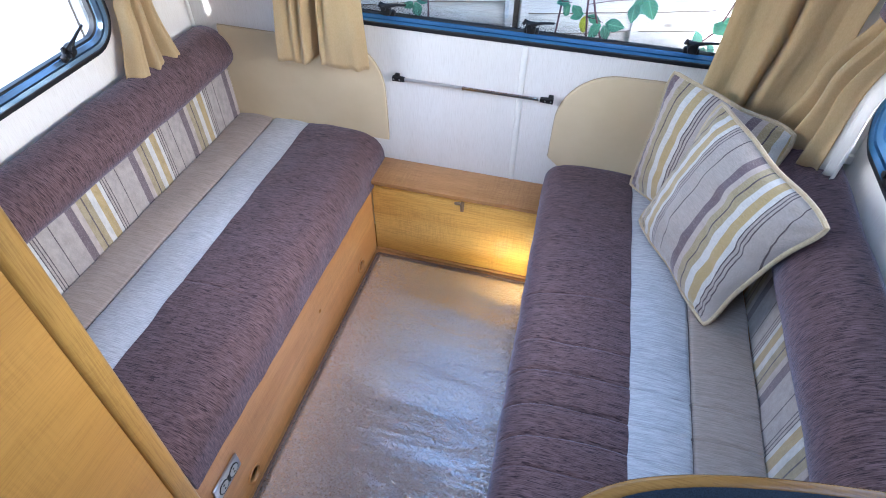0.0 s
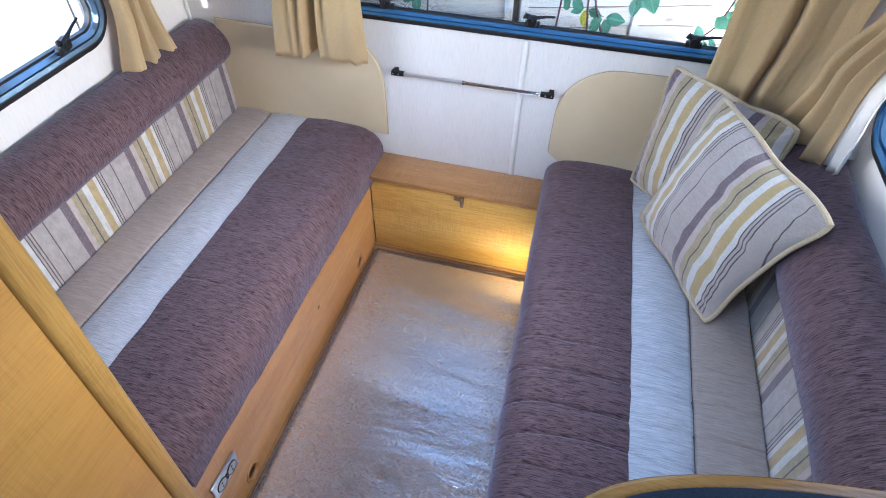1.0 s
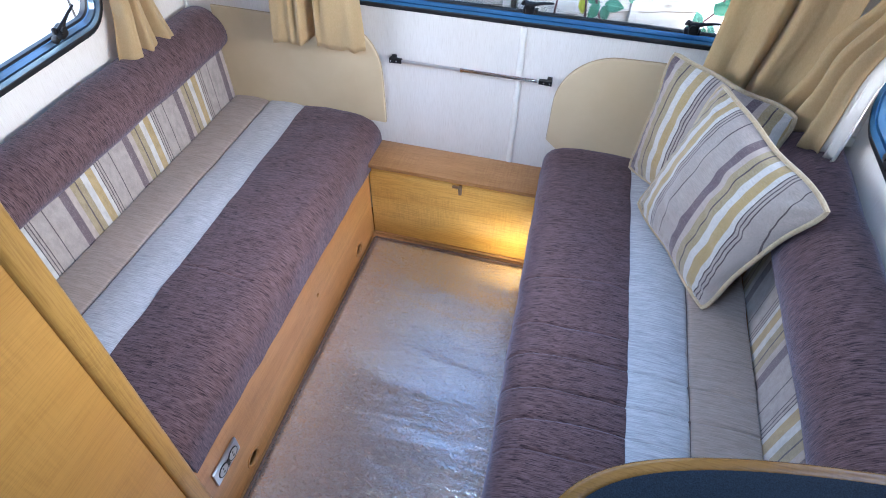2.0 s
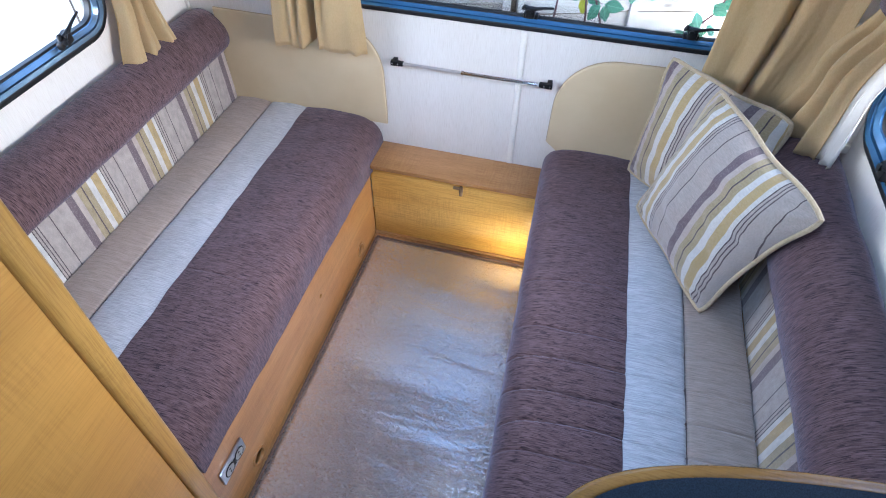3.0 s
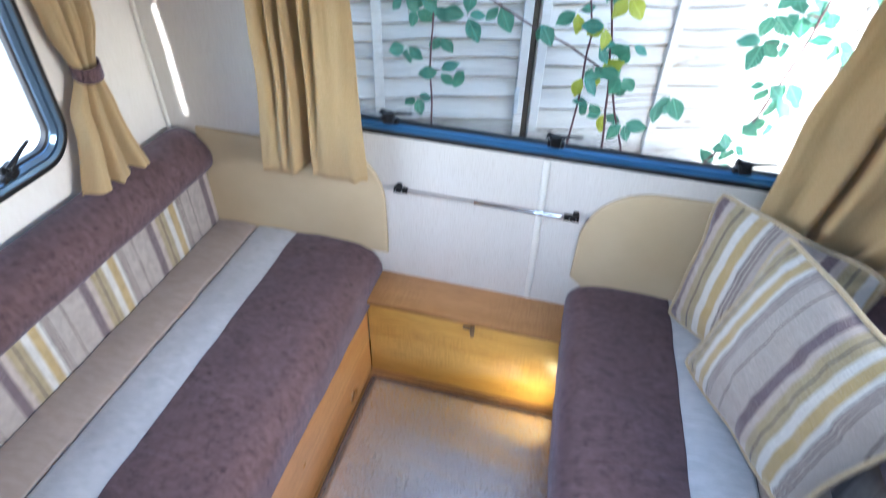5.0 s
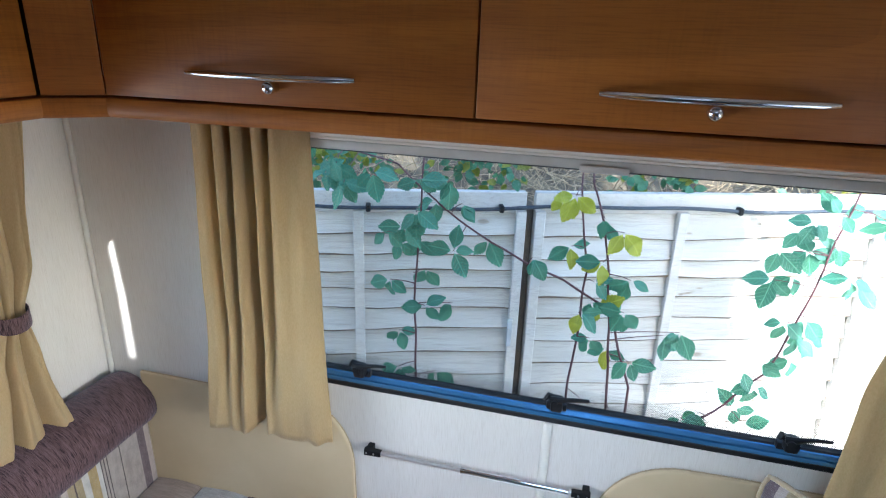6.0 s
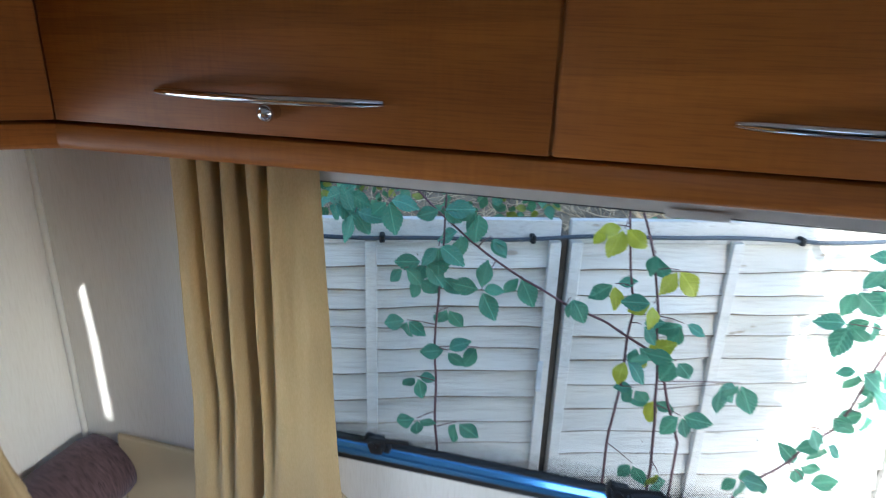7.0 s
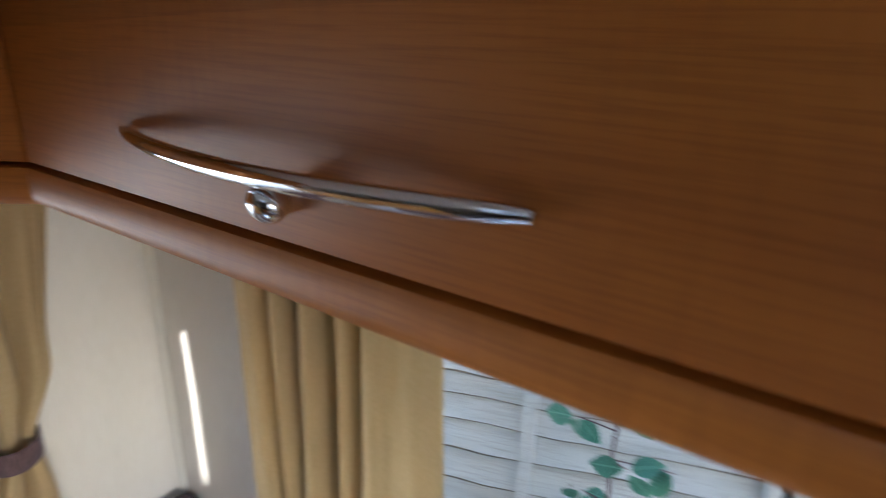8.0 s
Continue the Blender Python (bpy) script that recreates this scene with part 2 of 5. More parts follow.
white_plastic = plain("cream white plastic", (0.78, 0.75, 0.68), 0.4, 0.03)
pale_grey_plastic = plain("pale grey plastic", (0.52, 0.52, 0.50), 0.4, 0.05)
grey_plastic = plain("grey plastic strip", (0.30, 0.30, 0.29), 0.4, 0.05)
dark_worktop = plain("dark slate laminate", (0.012, 0.017, 0.024), 0.5, 0.5, 500.0)
dark_worktop.node_tree.nodes["Principled BSDF"].inputs["Specular IOR Level"].default_value = 0.06
ceiling_board = plain("white ceiling board", (0.74, 0.72, 0.68), 0.6, 0.03, 8.0)
shell_white = plain("white outer shell", (0.75, 0.75, 0.74), 0.35, 0.03, 3.0)
# Near-black paint that stands in for the shade in holes and gaps.
hollow_shade = plain("painted shade of hollows", (0.02, 0.014, 0.01), 0.8)
brown_plastic = plain("brown plastic catch", (0.20, 0.125, 0.07), 0.4)
binding = plain("brown carpet binding", (0.12, 0.075, 0.055), 0.9, 0.4, 300.0)


def mat_under_film():
    """Brown carpet under a clear protective film: matt pile with a crinkled gloss over it."""
    m, nt, b = material("carpet under clear film", 0.75)
    pile = stretched(nt, (420.0, 420.0, 420.0), 1.0, 3.0)
    tone = stretched(nt, (6.0, 6.0, 6.0), 1.0, 3.0)
    mottle = stretched(nt, (130.0, 170.0, 130.0), 1.0, 3.0)
    col = ramp(nt, pile, [(0.3, (0.29, 0.235, 0.195)), (0.7, (0.48, 0.405, 0.355))])
    col = mixed(nt, 1.0, col, ramp(nt, tone, [(0.3, (0.85, 0.85, 0.85)), (0.7, (1.0, 1.0, 1.0))]), "MULTIPLY")
    col = mixed(nt, 1.0, col, ramp(nt, mottle, [(0.36, (0.74, 0.725, 0.71)), (0.62, (1.10, 1.10, 1.10))]), "MULTIPLY")
    nt.links.new(col, b.inputs["Base Color"])
    bump(nt, b, pile, 0.3, 0.002)
    folds = stretched(nt, (7.0, 26.0, 7.0), 1.0, 5.0, 0.6)
    lines = stretched(nt, (40.0, 120.0, 40.0), 1.0, 4.0, 0.65)
    leather = stretched(nt, (170.0, 230.0, 170.0), 1.0, 3.0, 0.6)
    last = folds
    for tex, share in ((lines, 0.30), (leather, 0.42)):
        add = nt.nodes.new("ShaderNodeMath")
        add.operation = "MULTIPLY_ADD"
        nt.links.new(tex, add.inputs[0])
        add.inputs[1].default_value = share
        nt.links.new(last, add.inputs[2])
        last = add.outputs[0]
    crinkle = node(nt, "ShaderNodeBump", Strength=0.46, Distance=0.0045)
    nt.links.new(last, crinkle.inputs["Height"])
    film = node(nt, "ShaderNodeBsdfGlossy", Color=(0.95, 0.95, 0.94, 1), Roughness=0.16)
    nt.links.new(crinkle.outputs[0], film.inputs["Normal"])
    mix = nt.nodes.new("ShaderNodeMixShader")
    mix.inputs[0].default_value = 0.48
    nt.links.new(b.outputs[0], mix.inputs[1])
    nt.links.new(film.outputs[0], mix.inputs[2])
    nt.links.new(mix.outputs[0], nt.nodes["Material Output"].inputs[0])
    return m


film_carpet = mat_under_film()


def pane_glass():
    """Clear acrylic: seen straight through, with a gloss that grows at a slant."""
    m = bpy.data.materials.new("clear acrylic pane")
    m.use_nodes = True
    nt = m.node_tree
    nt.nodes.remove(nt.nodes["Principled BSDF"])
    clear = node(nt, "ShaderNodeBsdfTransparent", Color=(0.96, 0.97, 0.97, 1))
    gloss = node(nt, "ShaderNodeBsdfGlossy", Roughness=0.02)
    lw = nt.nodes.new("ShaderNodeLayerWeight")
    fr = nt.nodes.new("ShaderNodeMapRange")
    fr.interpolation_type = "SMOOTHERSTEP"
    fr.inputs[1].default_value, fr.inputs[2].default_value = 0.25, 1.0
    fr.inputs[3].default_value, fr.inputs[4].default_value = 0.022, 0.6
    nt.links.new(lw.outputs["Facing"], fr.inputs[0])
    mix = nt.nodes.new("ShaderNodeMixShader")
    nt.links.new(fr.outputs[0], mix.inputs[0])
    nt.links.new(clear.outputs[0], mix.inputs[1])
    nt.links.new(gloss.outputs[0], mix.inputs[2])
    nt.links.new(mix.outputs[0], nt.nodes["Material Output"].inputs[0])
    return m


pane = pane_glass()


def dot_print():
    """Clear film printed with rows of fine black dots that shrink upwards."""
    m = bpy.data.materials.new("black dot print")
    m.use_nodes = True
    nt = m.node_tree
    nt.nodes.remove(nt.nodes["Principled BSDF"])
    c = nt.nodes.new("ShaderNodeTexCoord")
    sep = nt.nodes.new("ShaderNodeSeparateXYZ")
    nt.links.new(c.outputs["Object"], sep.inputs[0])

    def calc(op, p, q):
        n = nt.nodes.new("ShaderNodeMath")
        n.operation = op
        for i, v in enumerate((p, q)):
            if isinstance(v, float):
                n.inputs[i].default_value = v
            else:
                nt.links.new(v, n.inputs[i])
        return n.outputs[0]
    wave = lambda axis: calc("SINE", calc("MULTIPLY", sep.outputs[axis], 1500.0), 0.0)
    height = calc("DIVIDE", calc("SUBTRACT", sep.outputs[2], 0.912), 0.043)
    dot = calc("GREATER_THAN", calc("MULTIPLY", wave(0), wave(2)), calc("ADD", calc("MULTIPLY", height, 0.75), 0.1))
    clear = node(nt, "ShaderNodeBsdfTransparent")
    ink = node(nt, "ShaderNodeBsdfDiffuse", Color=(0.012, 0.012, 0.014, 1))
    mix = nt.nodes.new("ShaderNodeMixShader")
    nt.links.new(dot, mix.inputs[0])
    nt.links.new(clear.outputs[0], mix.inputs[1])
    nt.links.new(ink.outputs[0], mix.inputs[2])
    nt.links.new(mix.outputs[0], nt.nodes["Material Output"].inputs[0])
    return m


dotted = dot_print()


def fence_wood():
    m, nt, b = material("weathered grey fence board", 0.8)
    broad = stretched(nt, (2.5, 30.0, 22.0), 1.0, 5.0, 0.65)
    fine = stretched(nt, (9.0, 150.0, 190.0), 1.0, 4.0, 0.65)
    spots = stretched(nt, (9.0, 9.0, 30.0), 1.0, 2.0)
    col = ramp(nt, broad, [(0.25, (0.56, 0.53, 0.49)), (0.5, (0.66, 0.63, 0.59)), (0.75, (0.72, 0.695, 0.655))])
    col = mixed(nt, 0.85, col, ramp(nt, fine, [(0.30, (0.72, 0.69, 0.66)), (0.52, (1.0, 1.0, 1.0))]), "MULTIPLY")
    col = mixed(nt, ramp(nt, spots, [(0.70, (0, 0, 0)), (0.76, (0.7, 0.7, 0.7))]), col, (0.22, 0.14, 0.08))
    c = nt.nodes.new("ShaderNodeTexCoord")
    info = nt.nodes.new("ShaderNodeObjectInfo")
    mp = nt.nodes.new("ShaderNodeMapping")
    mp.inputs["Scale"].default_value = (3.2, 0.0, 7.5)
    shift = nt.nodes.new("ShaderNodeMath")
    shift.operation = "MULTIPLY"
    shift.inputs[1].default_value = 53.0
    nt.links.new(info.outputs["Random"], shift.inputs[0])
    nt.links.new(shift.outputs[0], mp.inputs["Location"])
    nt.links.new(c.outputs["Object"], mp.inputs["Vector"])
    cells = node(nt, "ShaderNodeTexVoronoi", Scale=1.0)
    nt.links.new(mp.outputs[0], cells.inputs["Vector"])
    knot = ramp(nt, cells.outputs["Distance"], [(0.0, (0.75, 0.75, 0.75)), (0.05, (0.6, 0.6, 0.6)), (0.075, (0.18, 0.18, 0.18)), (0.13, (0, 0, 0))])
    col = mixed(nt, knot, col, (0.23, 0.155, 0.10))
    col = mixed(nt, 1.0, col, ramp(nt, info.outputs["Random"], [(0.0, (0.82, 0.80, 0.77)), (1.0, (1.0, 1.0, 1.0))]), "MULTIPLY")
    nt.links.new(col, b.inputs["Base Color"])
    bump(nt, b, fine, 0.4, 0.002)
    return m


fence_board = fence_wood()
fence_post = plain("dark fence post", (0.10, 0.075, 0.055), 0.85, 0.3, 30.0)
cable_black = plain("blue black cable sheath", (0.03, 0.04, 0.055), 0.45, 0.1)
galvanised = plain("galvanised bracket", (0.48, 0.52, 0.56), 0.4, 0.15, 60.0, 0.7)


def leaf_material(name, tones, veins=True):
    m, nt, b = material(name, 0.45)
    f = stretched(nt, (45.0, 45.0, 45.0), 1.0, 4.0)
    col = ramp(nt, f, [(0.3, tones[0]), (0.55, tones[1]), (0.8, tones[2])])
    info = nt.nodes.new("ShaderNodeObjectInfo")
    col = mixed(nt, 1.0, col, ramp(nt, info.outputs["Random"], [(0.0, (0.72, 0.76, 0.8)), (1.0, (1.0, 1.0, 1.0))]), "MULTIPLY")
    if veins:
        c = nt.nodes.new("ShaderNodeTexCoord")
        sep = nt.nodes.new("ShaderNodeSeparateXYZ")
        nt.links.new(c.outputs["Object"], sep.inputs[0])

        def calc(op, p, q=0.0):
            n = nt.nodes.new("ShaderNodeMath")
            n.operation = op
            for i, v in enumerate((p, q)):
                if isinstance(v, float):
                    n.inputs[i].default_value = v
                else:
                    nt.links.new(v, n.inputs[i])
            return n.outputs[0]
        off = calc("ABSOLUTE", sep.outputs[1])
        slant = calc("SUBTRACT", sep.outputs[0], calc("MULTIPLY", off, 0.8))
        rays = calc("SINE", calc("MULTIPLY", slant, 42.0))
        line = calc("MAXIMUM", calc("GREATER_THAN", rays, 0.955), calc("LESS_THAN", off, 0.016))
        col = mixed(nt, calc("MULTIPLY", line, 0.35), col, tuple(min(1.0, 1.9 * v + 0.03) for v in tones[2]))
    geo = nt.nodes.new("ShaderNodeNewGeometry")
    col = mixed(nt, 1.0, col, ramp(nt, geo.outputs["Random Per Island"], [(0.0, (0.72, 0.74, 0.72)), (1.0, (1.0, 1.0, 1.0))]), "MULTIPLY")
    nt.links.new(col, b.inputs["Base Color"])
    bump(nt, b, stretched(nt, (300.0, 300.0, 300.0), 1.0, 2.0), 0.3, 0.001)
    back = nt.nodes.new("ShaderNodeBsdfTranslucent")
    nt.links.new(mixed(nt, 1.0, col, (1.0, 1.0, 0.75), "MULTIPLY"), back.inputs["Color"])
    mix = nt.nodes.new("ShaderNodeMixShader")
    mix.inputs[0].default_value = 0.40
    nt.links.new(b.outputs[0], mix.inputs[1])
    nt.links.new(back.outputs[0], mix.inputs[2])
    nt.links.new(mix.outputs[0], nt.nodes["Material Output"].inputs[0])
    return m


leaf_green = leaf_material("blue green bramble leaf", [(0.065, 0.225, 0.155), (0.115, 0.33, 0.225), (0.19, 0.43, 0.30)])
leaf_yellow = leaf_material("yellowing bramble leaf", [(0.32, 0.38, 0.04), (0.58, 0.57, 0.06), (0.78, 0.70, 0.09)])
hedge_green = leaf_material("hedge leaf green", [(0.06, 0.19, 0.10), (0.11, 0.29, 0.16), (0.18, 0.37, 0.20)], False)
hedge_yellow = leaf_material("hedge leaf yellow", [(0.20, 0.26, 0.03), (0.40, 0.40, 0.05), (0.55, 0.48, 0.08)], False)
stem_red = plain("red brown bramble stem", (0.11, 0.045, 0.05), 0.6, 0.3, 80.0)
twig_brown = plain("dry twigs", (0.55, 0.42, 0.27), 0.9, 0.5, 30.0)
# Bark brown, also painting the shadow lines under the laps; nails share it.
bark_and_lap_shade = plain("brown bark edge with lap shade", (0.17, 0.13, 0.10), 0.9, 0.4, 60.0)
earth = plain("dark hedge bottom", (0.11, 0.085, 0.055), 0.95, 0.6, 14.0)
paving = plain("pale concrete paving", (0.46, 0.44, 0.41), 0.85, 0.15, 4.0)

# ---- building kit ----
from mathutils.geometry import tessellate_polygon

ORIGIN = {}


def thing(name, label, category, at=(0, 0, 0), group="", kind=""):
    """An Empty at the thing's base, which parents its parts."""
    ob = new(name)
    ob.empty_display_size = 0.05
    ob.location = at
    ORIGIN[ob] = Vector(at)
    return tagged(ob, label, category, group, kind)


def finish(mesh, bm, smooth):
    bmesh.ops.recalc_face_normals(bm, faces=bm.faces)
    bm.to_mesh(mesh)
    bm.free()
    if smooth:
        mesh.shade_smooth()
        mesh.set_sharp_from_angle(angle=radians(38))
    return mesh


def part(name, bm, mat, parent=None, label="", smooth=True):
    """Links a bmesh, drawn in the place's own metres, as one mesh object under its parent."""
    base = ORIGIN.get(parent, Vector((0, 0, 0)))
    bm.transform(Matrix.Translation(-base))
    ob = new(name, finish(bpy.data.meshes.new(name), bm, smooth))
    ob.data.materials.append(mat)
    if parent:
        ob.parent = parent
    ORIGIN[ob] = base
    return tagged(ob, label)


def setting(name, bm, mat, label, category, smooth=False):
    return tagged(part(name, bm, mat, None, label, smooth), category=category, kind="structure")


def box(lo, hi, bevel=0.0, seg=2, bm=None):
    bm = bm or bmesh.new()
    made = bmesh.ops.create_cube(bm, size=1.0)["verts"]
    size = [b - a for a, b in zip(lo, hi)]
    mid = [(a + b) / 2 for a, b in zip(lo, hi)]
    for v in made:
        v.co = Vector([v.co[i] * size[i] + mid[i] for i in range(3)])
    if bevel:
        edges = list({e for v in made for e in v.link_edges})
        bmesh.ops.bevel(bm, geom=edges, offset=bevel, segments=seg, affect="EDGES", profile=0.5)
    return bm


def tube(points, radius, sides=10, bm=None, closed=False):
    """A round tube along points; radius is a number or one for each point."""
    bm = bm or bmesh.new()
    pts = [Vector(p) for p in points]
    n = len(pts)
    rings, up = [], None
    for i, p in enumerate(pts):
        a = pts[(i - 1) % n] if closed or i else p
        b = pts[(i + 1) % n] if closed or i < n - 1 else p
        d = (b - a).normalized()
        if up is None:
            up = d.orthogonal().normalized()
        up = (up - d * up.dot(d)).normalized()
        side = d.cross(up)
        r = radius[i] if isinstance(radius, (list, tuple)) else radius
        rings.append([bm.verts.new(p + (up * math.cos(k) + side * math.sin(k)) * r)
                      for k in (2 * math.pi * j / sides for j in range(sides))])
    for i in range(n if closed else n - 1):
        a, b = rings[i], rings[(i + 1) % n]
        for j in range(sides):
            bm.faces.new((a[j], a[(j + 1) % sides], b[(j + 1) % sides], b[j]))
    if not closed:
        bm.faces.new(rings[0][::-1])
        bm.faces.new(rings[-1])
    return bm


def rod(a, b, r, sides=16, bm=None):
    return tube([a, b], r, sides, bm)


def loft(profile, stations, place, wobble=0.0, freq=9.0):
    """A closed profile, profile(s) -> [(a, b)], drawn along stations; place(a, b, s) gives the point."""
    bm = bmesh.new()
    rings = []
    for s in stations:
        ring = []
        for a, b in profile(s):
            p = Vector(place(a, b, s))
            if wobble:
                p += noise.noise_vector(p * freq) * wobble
            ring.append(bm.verts.new(p))
        rings.append(ring)
    n = len(rings[0])
    for a, b in zip(rings, rings[1:]):
        for j in range(n):
            bm.faces.new((a[j], a[(j + 1) % n], b[(j + 1) % n], b[j]))
    bm.faces.new(rings[0][::-1])
    bm.faces.new(rings[-1])
    return bm


def round_rect(a0, a1, b0, b1, r, seg=8):
    pts = []
    for ca, cb, start in ((a1 - r, b0 + r, -90), (a1 - r, b1 - r, 0), (a0 + r, b1 - r, 90), (a0 + r, b0 + r, 180)):
        for k in range(seg + 1):
            t = radians(start + 90 * k / seg)
            pts.append((ca + r * math.cos(t), cb + r * math.sin(t)))
    return pts


def circle(a, b, r, n=24):
    return [(a + r * math.cos(2 * math.pi * k / n), b + r * math.sin(2 * math.pi * k / n)) for k in range(n)]


def plate(outer, holes, place, thick):
    """A flat board with holes through it; place(a, b, d) gives the point at depth d."""
    bm = bmesh.new()
    loops = [[Vector((a, b, 0.0)) for a, b in loop] for loop in (outer, *holes)]
    vs = [bm.verts.new(place(p.x, p.y, 0.0)) for loop in loops for p in loop]
    for tri in tessellate_polygon(loops):
        bm.faces.new([vs[k] for k in tri])
    made = bmesh.ops.extrude_face_region(bm, geom=list(bm.faces))["geom"]
    shift = Vector(place(0, 0, thick)) - Vector(place(0, 0, 0))
    for v in made:
        if isinstance(v, bmesh.types.BMVert):
            v.co += shift
    return bm


def sweep(path, profile, place):
    """A profile [(outward, depth)] carried round a closed flat path [(a, b)]."""
    bm = bmesh.new()
    n = len(path)
    rings = []
    for i in range(n):
        (a0, b0), (a1, b1), (a2, b2) = path[i - 1], path[i], path[(i + 1) % n]
        ta, tb = a2 - a0, b2 - b0
        l = math.hypot(ta, tb)
        na, nb = tb / l, -ta / l
        rings.append([bm.verts.new(place(a1 + na * o, b1 + nb * o, d)) for o, d in profile])
    m = len(profile)
    for i in range(n):
        a, b = rings[i], rings[(i + 1) % n]
        for j in range(m):
            bm.faces.new((a[j], a[(j + 1) % m], b[(j + 1) % m], b[j]))
    return bm


def steps(a, b, n):
    return [a + (b - a) * i / n for i in range(n + 1)]


def smooth01(t):
    t = max(0.0, min(1.0, t))
    return t * t * (3 - 2 * t)

# ---- the shell ----
WL, WR, WF, CEIL, REAR = -0.99, 1.045, 2.06, 1.93, -2.1
at_front = lambda a, b, d: (a, WF + d, b)
at_left = lambda a, b, d: (WL - d, a, b)
at_right = lambda a, b, d: (WR + d, a, b)

FRONT_HOLE = (-0.58, 0.84, 0.893, 1.525, 0.07)
LEFT_HOLE = (0.50, 1.692, 0.904, 1.44, 0.08)
RIGHT_HOLE = (0.50, 1.70, 0.935, 1.46, 0.08)
setting("wall_front", plate([(-1.03, -0.05), (1.085, -0.05), (1.085, 2.0), (-1.03, 2.0)], [round_rect(*FRONT_HOLE)], at_front, 0.03),
        lining, "cream streaked wallboard of the caravan's front end", "wall")
setting("wall_left", plate([(REAR, -0.05), (WF, -0.05), (WF, 2.0), (REAR, 2.0)], [round_rect(*LEFT_HOLE)], at_left, 0.035),
        lining, "cream streaked wallboard on the caravan's side", "wall")
setting("wall_right", plate([(REAR, -0.05), (WF, -0.05), (WF, 2.0), (REAR, 2.0)], [round_rect(*RIGHT_HOLE)], at_right, 0.035),
        lining, "cream streaked wallboard on the caravan's side", "wall")
setting("wall_rear", plate([(-1.03, -0.05), (1.085, -0.05), (1.085, 2.0), (-1.03, 2.0)], [],
                           lambda a, b, d: (a, REAR - d, b), 0.03), lining, "cream streaked wallboard at the rear", "wall")
# Invented slot in the unseen ceiling; it lets in the wall's sun streak.
SUN_STREAK_SLIT = [(-0.492, 1.040), (-0.455, 0.965), (-0.411, 0.850), (-0.327, 0.657), (-0.203, 0.385), (-0.034, -0.015), (-0.048, -0.015), (-0.219, 0.385), (-0.342, 0.657), (-0.421, 0.850), (-0.464, 0.965)]
setting("ceiling", plate([(-1.03, REAR), (1.085, REAR), (1.085, 2.09), (-1.03, 2.09)], [round_rect(0.06, 0.50, 0.35, 0.79, 0.05), SUN_STREAK_SLIT],
                         lambda a, b, d: (a, b, CEIL + d), 0.03), ceiling_board, "white caravan ceiling with openings added for a lamp and a sun streak", "ceiling")
# Opaque hood, added so no sun enters by the fill lamp's opening.
hood = box((0.02, 0.31, 2.02), (0.54, 0.83, 2.04))
for lo, hi in (((0.02, 0.31, 1.961), (0.05, 0.83, 2.02)), ((0.51, 0.31, 1.961), (0.54, 0.83, 2.02)), ((0.05, 0.31, 1.961), (0.51, 0.34, 2.02)), ((0.05, 0.80, 1.961), (0.51, 0.83, 2.02))):
    box(lo, hi, 0.0, 2, hood)
setting("roof_dome", hood, shell_white, "white opaque hood added over the ceiling lamp's opening", "roof light")
setting("floor", box((-1.03, REAR, -0.05), (1.085, 2.06, -0.004)), wood_along_y, "brown vinyl caravan floor", "floor")
setting("trim_corner", box((WL + 0.0005, WF - 0.011, 0.36), (WL + 0.013, WF - 0.0005, 1.93), 0.004), white_plastic,
        "narrow white plastic strip in the wall corner", "trim")
bead = loft(lambda s: [(0.192 + 0.010 * math.cos(t), 0.006 * math.sin(t)) for t in (math.pi * k / 8 for k in range(9))],
            steps(0.362, 0.87, 2), lambda a, b, s: (a, WF - 0.0005 - b, s))
setting("trim_joint", bead, white_plastic, "cream bead over the joint of two wallboards", "trim", True)


# ---- windows ----
def catch(at, arm, out, parent):
    """A black window catch: foot, hub and a tapered lever. arm: way of the lever, out: way into the room."""
    at, arm, out = Vector(at), Vector(arm), Vector(out)
    up = Vector((0, 0, 1))
    turn = Matrix((arm, out, up)).transposed().to_4x4()
    put = Matrix.Translation(at) @ turn @ Matrix.Scale(1.22, 4)
    bm = box((-0.018, -0.004, -0.012), (0.018, 0.010, 0.002), 0.003)
    box((-0.011, 0.004, -0.006), (0.011, 0.026, 0.020), 0.005, 2, bm)
    tube([(-0.004, 0.014, 0.013), (-0.004, 0.030, 0.013)], 0.0065, 12, bm)
    tube([(-0.006, 0.010, 0.012), (-0.016, 0.014, 0.020), (-0.020, 0.016, 0.013)], [0.008, 0.006, 0.004], 8, bm)
    bm.transform(put)
    foot = part("catch", bm, black_plastic, parent, "black plastic window catch")
    bm = tube([(-0.012, 0.020, 0.016), (0.004, 0.022, 0.018), (0.016, 0.022, 0.021), (0.032, 0.022, 0.0245), (0.054, 0.021, 0.026)], [0.006, 0.0062, 0.0042, 0.0034, 0.0028], 8)
    bm.transform(put)
    part("lever", bm, black_plastic, foot)


